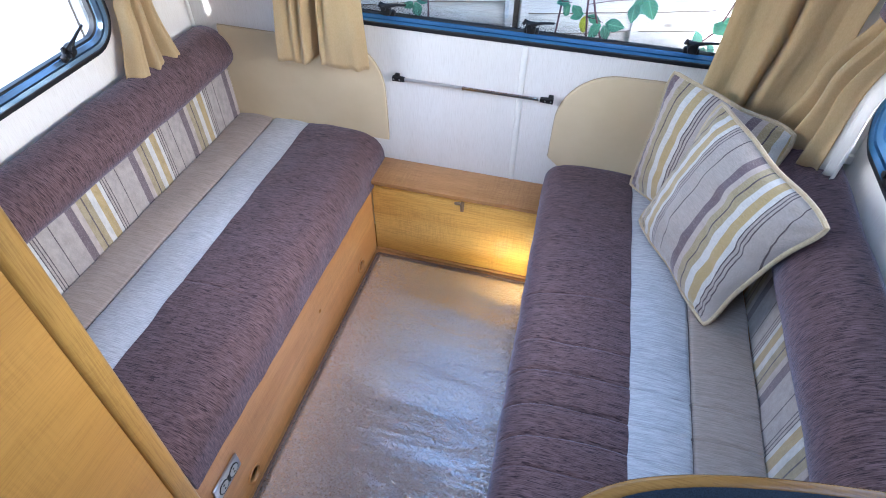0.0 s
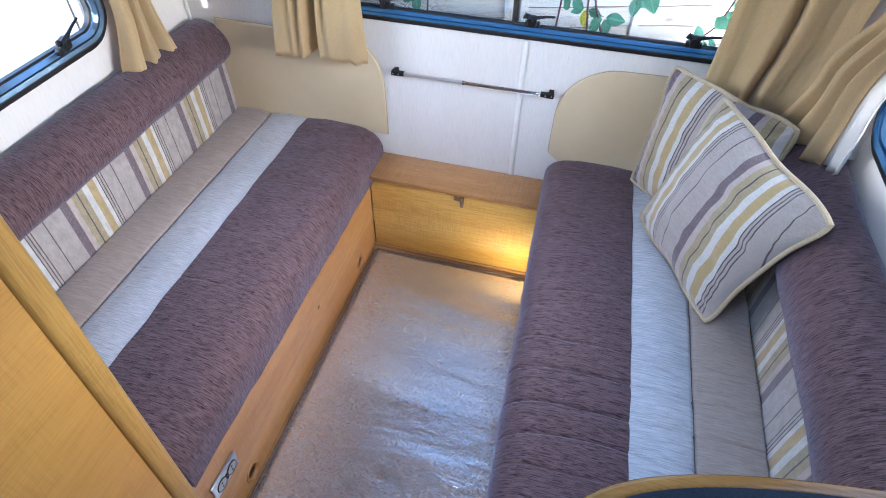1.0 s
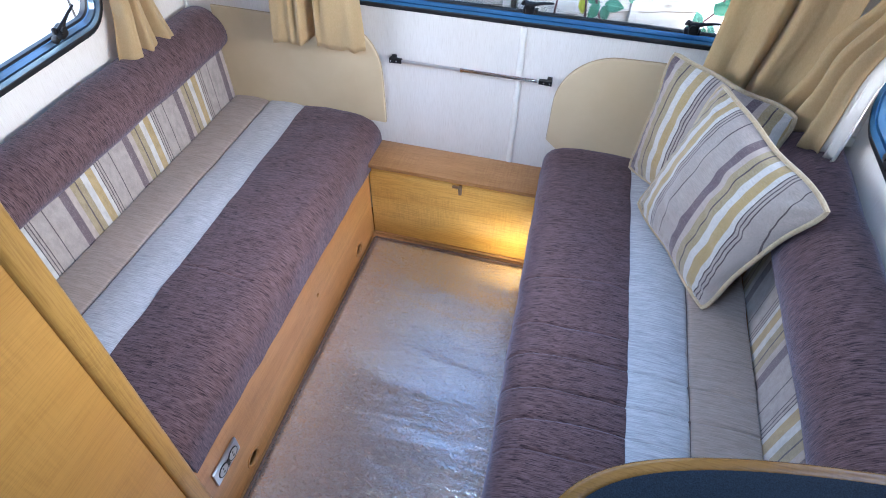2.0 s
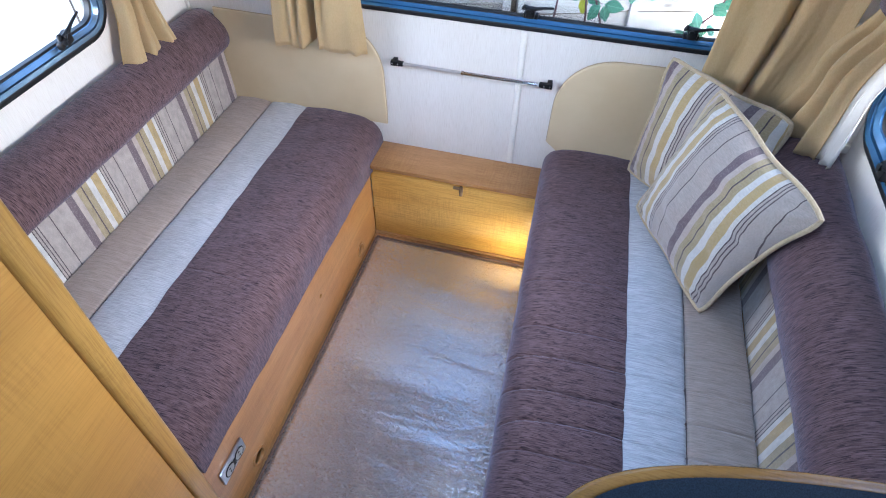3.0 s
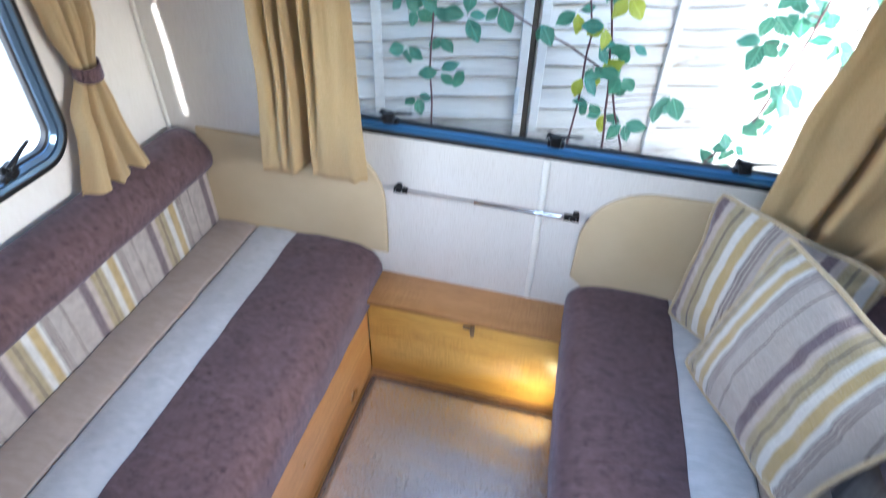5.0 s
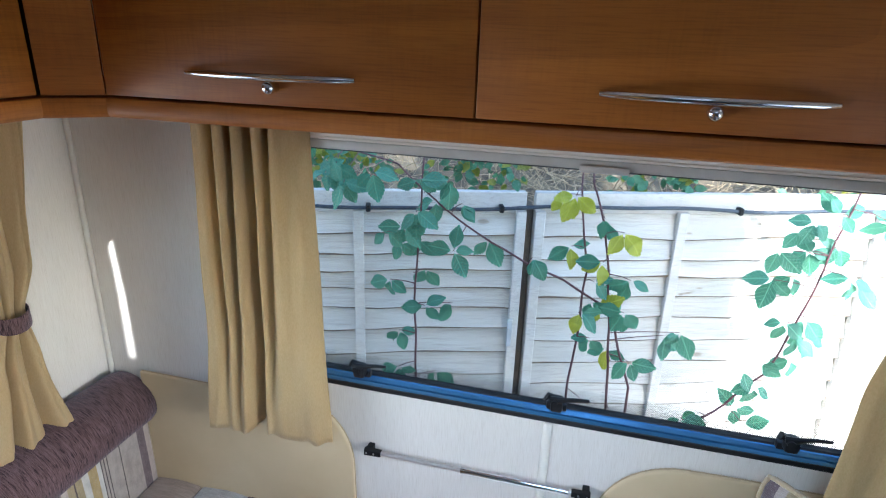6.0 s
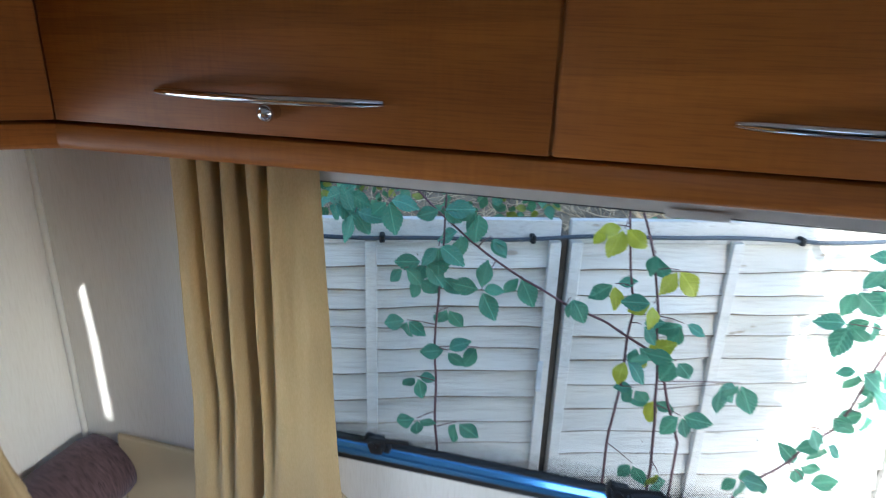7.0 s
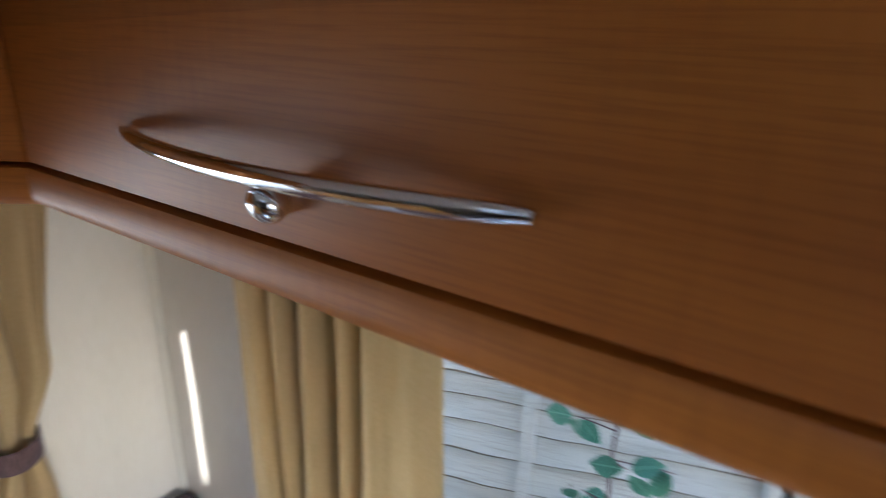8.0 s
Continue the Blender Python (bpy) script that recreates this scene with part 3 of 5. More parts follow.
def window(name, hole, place, label, catches, arm, out, wide=1.0, paint=None):
    """A bonded caravan window: rubber, glossy frame, seal, acrylic pane and its catches."""
    w = tagged(thing(name, label, "window"), kind="structure")
    path = round_rect(*hole)
    paint = paint or sky_tinted_frame
    ring = lambda pts: sweep(path, [(o * wide, d) for o, d in pts], place)
    part("rubber", sweep(path, [(0.019, -0.003), (0.017, -0.010), (0.004, -0.013), (-0.001, -0.010), (-0.001, 0.004), (0.019, 0.004)], place), black_rubber, w)
    part("window_frame", ring([(-0.002, -0.016), (-0.016, -0.013), (-0.017, 0.004), (-0.002, 0.004)]), paint, w)
    part("groove", ring([(-0.017, -0.004), (-0.021, -0.004), (-0.021, 0.010), (-0.017, 0.010)]), black_rubber, w)
    part("inner_frame", ring([(-0.021, -0.010), (-0.036, -0.004), (-0.038, 0.012), (-0.021, 0.012)]), paint, w)
    part("seal", ring([(-0.036, 0.000), (-0.043, 0.004), (-0.043, 0.020), (-0.036, 0.020)]), black_rubber, w)
    a0, a1, b0, b1, r = hole
    inset = 0.03 * wide
    glass = part("pane", plate(round_rect(a0 + inset, a1 - inset, b0 + inset, b1 - inset, r), [], lambda a, b, d: place(a, b, 0.018 + d), 0.004), pane, w)
    glass.visible_shadow = False
    for at in catches:
        catch(at, arm, out, w)
    return w


front_window = window("window_1", FRONT_HOLE, at_front, "wide front window in a glossy black frame painted with blue sky reflection", [(x, WF - 0.016, 0.936) for x in (-0.243, 0.207, 0.662)],
       (1, 0, 0), (0, -1, 0), 0.5)
part("dot_band", plate([(-0.53, 0.912), (0.80, 0.912), (0.80, 0.955), (-0.53, 0.955)], [], lambda a, b, d: at_front(a, b, 0.0145 + d), 0.0015), dotted, front_window, "band of fine black printed dots").visible_shadow = False
window("window_2", LEFT_HOLE, at_left, "side window with rounded corners and black catch", [(WL + 0.018, 1.505, 0.948)], (0, 0.95, 0.3), (1, 0, 0), 0.76, pale_sky_tinted_frame)
window("window_3", RIGHT_HOLE, at_right, "side window with rounded corners, its black frame painted with blue sky reflection", [(WR - 0.018, 1.45, 0.975)], (0, -1, 0), (-1, 0, 0))

# ---- outside ----
setting("ground", box((-60, -60, -0.75), (60, 60, -0.55)), paving, "pale concrete paving round the caravan", "ground")
# Unseen wall added to keep sun off the seats and place the fence's shade.
setting("outer_wall", box((1.09, -0.24, -0.55), (2.17, -0.20, 3.4)), shell_white, "plain white board added out of view to block the sun", "wall")
FU, FN = Vector((0.947, 0.322, 0)), Vector((0.322, -0.947, 0))
FO = Vector((0.0, 2.85, 0.0))


def at_fence(u, d, z):
    return FO + FU * u + FN * d + Vector((0, 0, z))


FENCE_TURN = Matrix((FU, -FN, Vector((0, 0, 1)))).transposed().to_4x4()


def fence_box(u0, u1, d0, d1, z0, z1, bevel=0.002):
    bm = box((u0, -d1, z0), (u1, -d0, z1), bevel, 1)
    bm.transform(Matrix.Translation(FO) @ FENCE_TURN)
    return bm


BOARD_LEN = 1.812
board_meshes = []
for k in range(5):
    bm = bmesh.new()
    n = 22
    rows = []
    for i in range(n + 1):
        x = BOARD_LEN * i / n
        wave = 0.013 * noise.noise(Vector((x * 2.6 + 9 * k, 0.3, k))) + 0.008 * noise.noise(Vector((x * 9, k, 2))) * (0.4 + max(0.0, noise.noise(Vector((x * 1.3, k, 7)))) * 2)
        edge = 0.0045 + 0.008 * max(0.0, noise.noise(Vector((x * 5, k, 5))))
        rows.append([bm.verts.new((x, -0.0265, wave)), bm.verts.new((x, -0.029, wave + edge)), bm.verts.new((x, -0.004, 0.118)), bm.verts.new((x, 0.0, 0.118)), bm.verts.new((x, 0.0, wave))])
    for a, b in zip(rows, rows[1:]):
        for j in range(5):
            # Lower edge coloured dark as the shadow line under the lap.
            bm.faces.new((a[j], a[(j + 1) % 5], b[(j + 1) % 5], b[j])).material_index = 1 if j in (0, 4) else 0
    bm.faces.new(rows[0])
    bm.faces.new(rows[-1][::-1])
    me = finish(bpy.data.meshes.new("board"), bm, False)
    me.materials.append(fence_board)
    me.materials.append(bark_and_lap_shade)
    board_meshes.append(me)


def fence_panel(u0, seed):
    """A waney-lap panel: overlapping boards, upright battens, capping rail."""
    rnd = random.Random(seed)
    f = thing("garden_fence", "weathered grey waney-lap timber fence panel", "fence", at_fence(u0, 0, -0.5), "fence panels")
    z, heights = -0.48, []
    while z < 1.09:
        b = new("board", rnd.choice(board_meshes))
        b.parent = f
        b.matrix_basis = Matrix.Translation((0, 0, z + 0.5)) @ FENCE_TURN @ pose(0, 0, 0, rnd.uniform(-2, 2), rnd.uniform(-0.2, 0.2), 0)
        heights.append(z)
        z += rnd.uniform(0.062, 0.096)
    for du in (0.0, 0.50, 1.235, 1.777):
        part("batten", fence_box(u0 + du, u0 + du + 0.034, 0.018, 0.042, -0.5, 1.135), fence_board, f)
    nails = bmesh.new()
    for h in heights:
        for du in (0.14, 0.33, 0.72, 1.0, 1.40):
            if rnd.random() < 0.45:
                continue
            u = u0 + du + rnd.uniform(-0.04, 0.04)
            a = at_fence(u, 0.012, h + rnd.uniform(0.025, 0.05))
            tube([a, a + FN * 0.010], 0.0026, 7, nails)
    tagged(part("nail_heads", nails, bark_and_lap_shade, f), kind="stuff")
    part("capping", fence_box(u0, u0 + 1.812, -0.006, 0.022, 1.125, 1.198, 0.003), fence_board, f)
    return f


for i, u0 in enumerate((-1.79, 0.052, 1.895, 3.74)):
    fence_panel(u0, i)
    tagged(part("fence_post", fence_box(u0 - 0.028, u0 - 0.002, -0.05, 0.012, -0.55, 1.15, 0.004), fence_post, None,
                "dark timber post between fence panels"), category="fence post", group="fence posts")
bracket = thing("bracket", "galvanised strap bracket on the fence batten", "bracket", at_fence(-0.0, 0.037, 0.63))
part("strap", fence_box(0.012 - 0.03, 0.012 - 0.012, 0.042, 0.047, 0.63, 0.74, 0.002), galvanised, bracket)
cable_pts = [at_fence(u, 0.040, 1.148 + 0.006 * math.sin(u * 5.1) + 0.003 * math.sin(u * 13)) for u in steps(-1.7, 5.0, 120)]
cable = thing("cable", "blue-black cable clipped along the fence top", "cable", at_fence(-1.7, 0.03, 1.14))
part("sheath", tube(cable_pts, 0.0065, 8), cable_black, cable)
for u in (-1.5, -0.96, -0.505, -0.065, 0.765, 1.5, 2.0):
    z = 1.148 + 0.006 * math.sin(u * 5.1) + 0.003 * math.sin(u * 13)
    part("clip", fence_box(u - 0.008, u + 0.008, 0.020, 0.051, z - 0.012, z + 0.013, 0.003), black_plastic, cable)

# bank and hedge behind the fence
bm = bmesh.new()
grid = []
for u in steps(-1.9, 8, 60):
    grid.append([bm.verts.new(at_fence(u, -(0.25 + d) - 0.12 * noise.noise(Vector((u * 2, d * 3, 0))), 0.2 + 0.75 * d + 0.16 * noise.noise(Vector((u * 1.7, d * 2.5, 4)))))
                 for d in steps(0, 3.0, 14)])
for a, b in zip(grid, grid[1:]):
    for j in range(len(a) - 1):
        bm.faces.new((a[j], a[j + 1], b[j + 1], b[j]))
tagged(part("bank", bm, earth, None, "dark earth bank overgrown with dry stalks"), category="bank", kind="structure")
rnd = random.Random(5)
verts, faces = [], []
for i in range(13000):
    u, d = rnd.uniform(-1.85, 3.6), 0.12 + abs(rnd.gauss(0, 0.55))
    p = at_fence(u, -d, 0.85 + 0.62 * d + rnd.uniform(0, 0.55))
    way = Vector((rnd.gauss(0, 1), rnd.gauss(0, 0.5), rnd.gauss(0, 0.7))).normalized() * rnd.uniform(0.05, 0.22)
    w = Vector((0, 0, rnd.uniform(0.0009, 0.0022))) if abs(way.z) < 0.05 else way.cross(Vector((0.3, 1, 0))).normalized() * rnd.uniform(0.0008, 0.0020)
    n = len(verts)
    dpt = Vector((0.3, -0.9, 0)) * w.length
    verts += [p - w, p + w, p + dpt, p + way]
    faces += [(n, n + 1, n + 3), (n + 1, n + 2, n + 3), (n + 2, n, n + 3)]
me = bpy.data.meshes.new("dry_stalks")
me.from_pydata([tuple(v) for v in verts], [], faces)
me.materials.append(twig_brown)
tagged(new("dry_stalks", me), "tangle of dry brown stalks behind the fence", "undergrowth", kind="stuff")


# ---- brambles ----
def leaf_shape(seed):
    """A serrated oval leaf, folded along its rib; base at the origin, tip along x, one unit long."""
    rnd = random.Random(seed)
    rib, up, down = [], [], []
    n = 18
    for i in range(n + 1):
        t = i / n
        half = 0.325 * max(0.0, math.sin(math.pi * t ** 0.90)) ** 0.9 * (1 - 0.2 * t ** 4)
        jag = 0.020 * (1 if i % 2 else -0.4) * (0 < i < n)
        z = -0.22 * t * t + 0.05 * math.sin(5 * t + seed)
        rib.append((t, 0, z))
        up.append((t + jag + 0.02, half + jag, z + 0.12 * half + 0.035 * math.sin(9 * t + seed) + 0.03 * rnd.random()))
        down.append((t + jag + 0.02, -half - jag, z + 0.10 * half + 0.035 * math.sin(8 * t + 2 * seed) + 0.03 * rnd.random()))
    v = rib + up[1:n] + down[1:n]
    f = []
    U = lambda i: 0 if i == 0 else n if i == n else n + i
    D = lambda i: 0 if i == 0 else n if i == n else 2 * n - 1 + i
    for i in range(n):
        for a in (U, D):
            q = [i, i + 1, a(i + 1), a(i)]
            q = [k for j, k in enumerate(q) if k not in q[:j]]
            f.append(q if a is U else q[::-1])
    return v, f


def leaf_mesh(seed, mat):
    v, f = leaf_shape(seed)
    me = bpy.data.meshes.new("leaf")
    me.from_pydata(v, [], f)
    me.shade_smooth()
    me.materials.append(mat)
    return me


GREEN_LEAVES = [leaf_mesh(k, leaf_green) for k in range(4)]
YELLOW_LEAVES = [leaf_mesh(k + 9, leaf_yellow) for k in range(3)]


def bramble(label, stem, clusters, radius, seed):
    """A bramble: thorny arching stem and clusters (x, z, count, yellow) of toothed leaflets on thin stalks."""
    rnd = random.Random(seed)
    pts = [Vector(p) for p in stem]
    plant = thing("bramble", label, "bramble", (pts[-1].x, pts[-1].y, -0.55), "brambles")
    fine = []
    for a, b in zip(pts, pts[1:]):
        for k in range(6):
            p = a.lerp(b, k / 6)
            fine.append(p + noise.noise_vector(p * 6) * 0.012)
    fine.append(pts[-1])
    bm = tube(fine, [radius * (0.55 + 0.45 * i / len(fine)) for i in range(len(fine))], 7)
    for i in range(2, len(fine) - 1):
        for k in range(2):
            p = fine[i].lerp(fine[i + 1], k / 2)
            w = Vector((rnd.gauss(0, 1), rnd.gauss(0, 1), rnd.gauss(0, 0.3))).normalized()
            tube([p, p + w * 0.009], [0.0022, 0.0003], 4, bm)
    trunk = part("stem", bm, stem_red, plant, "red-brown thorny stem")
    for x, z, count, yellow in clusters:
        y = 2.60 + 0.2 * x + rnd.uniform(-0.04, 0.05)
        hub = Vector((x, y, z))
        near = min(fine, key=lambda p: (p - hub).length)
        bm = tube([near, near.lerp(hub, 0.5) + Vector((0, -0.01, 0.008)), hub], [0.0018, 0.0015, 0.0012], 5)
        part("leaf_stalk", bm, stem_red, plant)
        turn0 = rnd.uniform(-0.5, 0.5)
        for k in range(count):
            spread = (k - (count - 1) / 2) * (1.15 if count < 5 else 0.95) + turn0
            size = rnd.uniform(0.050, 0.079) * (1.12 if k == count // 2 else 0.95)
            ob = new("leaf", rnd.choice(YELLOW_LEAVES if yellow and rnd.random() < 0.75 else GREEN_LEAVES))
            ob.parent = plant
            ang = math.pi * 1.5 + spread if rnd.random() < 0.8 else rnd.uniform(0, 6.28)
            way = Vector((math.cos(ang), rnd.uniform(-0.35, 0.25), math.sin(ang))).normalized()
            face = Vector((rnd.uniform(-0.8, 0.8), -1, rnd.uniform(-0.1, 1.2)))
            face = (face - way * face.dot(way)).normalized()
            side = face.cross(way)
            m = Matrix((way, side, face)).transposed().to_4x4()
            ob.matrix_basis = Matrix.Translation(hub + way * 0.008 - ORIGIN[plant]) @ m @ Matrix.Diagonal((size, size, size, 1))


bramble("bramble with blue-green toothed leaves before the fence", [(-0.25, 2.58, 1.42), (-0.26, 2.57, 1.25), (-0.27, 2.57, 1.08), (-0.27, 2.57, 0.87), (-0.27, 2.57, 0.71), (-0.26, 2.57, 0.55), (-0.24, 2.6, 0.1), (-0.24, 2.6, -0.55)],
        [(-0.33, 1.07, 2, 0), (-0.27, 1.08, 2, 0), (-0.36, 0.94, 3, 0), (-0.24, 0.87, 3, 0), (-0.33, 0.76, 3, 0), (-0.31, 0.66, 3, 0), (-0.21, 0.61, 2, 0), (-0.26, 1.28, 3, 0),
         (-0.26, 1.19, 3, 0), (-0.3, 1.14, 4, 0), (-0.35, 1.12, 2, 0), (-0.16, 0.87, 2, 0), (-0.25, 0.98, 2, 0)], 0.0045, 1)
bramble("arching bramble stem slanting across the fence", [(-0.60, 2.62, 1.36), (-0.33, 2.55, 1.32), (-0.19, 2.58, 1.19), (-0.05, 2.61, 1.09), (0.07, 2.63, 1.03), (0.19, 2.66, 0.97), (0.33, 2.68, 0.88), (0.42, 2.7, 0.6), (0.45, 2.75, -0.55)],
        [(-0.15, 1.07, 4, 0), (-0.22, 1.21, 3, 0), (-0.13, 1.22, 2, 0), (0.08, 1.05, 2, 0), (-0.17, 1.28, 3, 0), (0.37, 0.9, 3, 0), (0.27, 0.91, 2, 0), (-0.48, 1.26, 5, 0),
         (-0.55, 1.28, 4, 0), (-0.51, 1.31, 3, 0), (-0.39, 1.3, 3, 0), (-0.06, 1.09, 2, 0)], 0.0045, 2)
bramble("bramble with yellowing leaves before the fence", [(0.20, 2.7, 1.45), (0.21, 2.66, 1.27), (0.23, 2.67, 1.12), (0.25, 2.67, 1.01), (0.24, 2.67, 0.82), (0.23, 2.67, 0.58), (0.22, 2.7, -0.55)],
        [(0.19, 1.08, 3, 1), (0.24, 0.89, 3, 1), (0.3, 0.56, 2, 0), (0.15, 1.24, 2, 1), (0.19, 1.26, 3, 1), (0.28, 0.78, 3, 0), (0.27, 0.98, 2, 0)], 0.0045, 3)
bramble("bramble with yellow and green leaves before the fence", [(0.22, 2.7, 1.42), (0.24, 2.67, 1.28), (0.28, 2.68, 1.16), (0.31, 2.69, 1.0), (0.33, 2.69, 0.83), (0.35, 2.69, 0.67), (0.36, 2.69, 0.5), (0.37, 2.72, -0.55)],
        [(0.29, 1.05, 3, 1), (0.34, 1.15, 2, 1), (0.28, 1.18, 2, 0), (0.38, 0.99, 3, 0), (0.34, 0.73, 3, 1), (0.41, 0.72, 3, 0), (0.51, 0.79, 3, 0), (0.55, 0.83, 2, 0),
         (0.38, 0.52, 2, 1), (0.29, 0.89, 2, 1), (0.37, 0.86, 2, 0)], 0.005, 4)
bramble("arching bramble in the sunlight before the fence", [(0.99, 2.83, 1.36), (0.96, 2.81, 1.19), (0.94, 2.81, 1.05), (0.90, 2.8, 0.86), (0.84, 2.79, 0.68), (0.74, 2.77, 0.56), (0.63, 2.75, 0.46), (0.55, 2.75, 0.2), (0.5, 2.75, -0.55)],
        [(0.8, 1.1, 2, 0), (0.79, 1.02, 3, 0), (0.85, 1.03, 2, 0), (0.89, 1.1, 3, 0), (0.97, 1.12, 4, 0), (1.0, 1.04, 3, 0), (1.04, 1.01, 2, 0), (0.86, 0.87, 3, 0), (0.93, 0.87, 2, 0),
         (0.9, 0.82, 2, 0), (0.95, 0.81, 3, 0), (0.91, 0.74, 2, 0), (0.76, 0.71, 1, 0), (0.82, 0.72, 2, 0), (0.81, 0.65, 3, 0), (0.6, 0.53, 3, 0), (0.65, 0.55, 2, 0), (0.78, 0.53, 3, 0),
         (0.82, 0.47, 1, 0), (0.86, 1.21, 3, 0), (0.95, 1.22, 4, 0), (0.83, 1.18, 3, 0), (1.1, 1.2, 4, 0)], 0.005, 6)

# leaves of the hedge, past counting
verts, faces, shapes = [], [], [leaf_shape(k) for k in range(4)]
yv, yf = [], []
for i in range(5200):
    u = rnd.uniform(-1.5, 2.2)
    d = rnd.uniform(0.0, 0.42)
    if noise.noise(Vector((u * 3.1, d * 2, 9))) < -0.16 + 0.1 * rnd.random():
        continue
    p = at_fence(u, -d, 1.17 + 0.5 * d + abs(rnd.gauss(0, 0.16)) * (0.5 + 0.5 * noise.noise(Vector((u * 2.2, 7, 1)))) * 2)
    way = Vector((rnd.gauss(0, 1), rnd.gauss(-0.3, 0.4), rnd.gauss(-0.3, 0.6))).normalized()
    face = Vector((rnd.gauss(0, 0.4), -1, rnd.uniform(0, 1)))
    face = (face - way * face.dot(way)).normalized()
    m = Matrix.Translation(p) @ Matrix((way, face.cross(way), face)).transposed().to_4x4() @ Matrix.Diagonal((*[rnd.uniform(0.024, 0.048)] * 3, 1))
    sv, sf = rnd.choice(shapes)
    tv, tf = (yv, yf) if rnd.random() < 0.24 else (verts, faces)
    n = len(tv)
    tv += [tuple(m @ Vector(v)) for v in sv]
    tf += [[n + k for k in f] for f in sf]
for nm, v, f, mt, lb in (("hedge_leaves", verts, faces, hedge_green, "green bramble leaves over the fence top"), ("yellow_leaves", yv, yf, hedge_yellow, "yellowing leaves over the fence top")):
    me = bpy.data.meshes.new(nm)
    me.from_pydata(v, [], f)
    me.shade_smooth()
    me.materials.append(mt)
    tagged(new(nm, me), lb, "hedge", kind="stuff")

# ---- seats ----
Y0, Y1 = 0.744, 2.050


def slab(x0, x1, z0, z1, r0, r1, crown=0.006, n=6):
    """Section of a cushion: upright sides, rounded shoulders, a slightly crowned top."""
    pts = [(x0, z0), (x0, z1 - r0)]
    for k in range(1, n + 1):
        t = math.pi / 2 * k / n
        pts.append((x0 + r0 * (1 - math.cos(t)), z1 - r0 + r0 * math.sin(t)))
    for k in range(1, 8):
        t = k / 8
        pts.append((x0 + r0 + (x1 - r1 - x0 - r0) * t, z1 + crown * math.sin(math.pi * t)))
    for k in range(n + 1):
        t = math.pi / 2 * (1 - k / n)
        pts.append((x1 - r1 * (1 - math.cos(t)), z1 - r1 + r1 * math.sin(t)))
    return pts + [(x1, z0)]


def seat(side, edges, drift, top, label):
    """A long seat cushion of three cloths. edges: x at crease, seam, plum edge, front at the far end; drift: how much each moves at the near end."""
    s = thing("seat_cushion", label, "cushion", ((edges[0] + edges[3]) / 2, 1.4, 0.325), "long seat cushions")
    ys = steps(Y0, Y1, 150)
    x_at = lambda i, y: edges[i] + drift[i] * (Y1 - y) / (Y1 - Y0)

    creases = ((1.183, 0.010, 0.0085), (1.088, 0.012, 0.009), (1.003, 0.014, 0.007), (1.29, -0.01, 0.004), (0.93, 0.01, 0.004), (1.44, 0.012, 0.0025)) if side > 0 else ((1.20, 0.012, 0.002),)

    for c, b, d in creases:
        ys = sorted(set([y for y in ys if abs(y - c - 0.006) > 0.022] + steps(c - 0.016, c + 0.028, 28)))

    def sag(x, y, share=0.0):
        """Pulled creases that run across the cushion and fade towards the front edge."""
        across = min(1.0, max(0.0, (x - x_at(3, y)) / (x_at(2, y) - x_at(3, y))))
        fade = share or math.sin(math.pi * min(1.0, 0.10 + 0.72 * across)) ** 0.5
        total = 0.0
        for c, b, d in creases:
            d *= 1.15
            off = y - c - b * math.sin(across * 2.2) - 0.003 * math.sin(9 * x + 40 * c)
            total -= d * fade * (math.exp(-(off / 0.0034) ** 2) + 0.35 * math.exp(-((off + 0.010) / 0.010) ** 2))
        return total

    def strip(name, i, j, r_in, r_out, mat, lab, z1, wob):
        def prof(y):
            a, b = x_at(i, y), x_at(j, y)
            end = min(1.0, (y - Y0 + 0.004) / 0.03, (Y1 - y + 0.004) / 0.03)
            zt = z1 - (0.022 if y < 1.4 else 0.007) * (1 - math.sqrt(max(0.0, 1 - (1 - end) ** 2)))
            if side < 0:
                return slab(a - 0.0006, b + 0.0006, 0.322, zt, r_in, r_out)
            return [(p, q) for p, q in reversed([(-p, q) for p, q in slab(-a - 0.0006, -b + 0.0006, 0.322, zt, r_in, r_out)])]
        place = (lambda a, b, y: (a, y, b + sag(a, y) * smooth01((b - 0.36) / 0.06))) if name == "front_roll" else (lambda a, b, y: (a, y, b + sag(a, y, 0.45) * smooth01((b - 0.36) / 0.06)))
        part(name, loft(prof, ys, place, wob, 11.0), mat, s, lab)

    strip("rear_strip", 0, 1, 0.012, 0.014, taupe, "taupe linen strip", top - 0.004, 0.0022)
    strip("middle_strip", 1, 2, 0.014, 0.003, silver, "silver grey linen strip", top - 0.002, 0.0022)
    strip("front_roll", 2, 3, 0.003, 0.085, plum, "plum chenille roll with pulled creases", top, 0.004)
    part("seam", tube([(x_at(1, y), y, top - 0.013) for y in steps(Y0 + 0.01, Y1 - 0.02, 12)], 0.0035, 6), piping_dark, s)
    return s


seat(-1, (-0.880, -0.734, -0.590, -0.296), (0, 0, 0.008, 0.0), 0.470, "seat cushion in plum, silver and taupe cloth")
seat(1, (0.924, 0.770, 0.604, 0.312), (0.012, 0.012, 0.045, 0.052), 0.475, "seat cushion in plum, silver and taupe cloth, slightly creased")


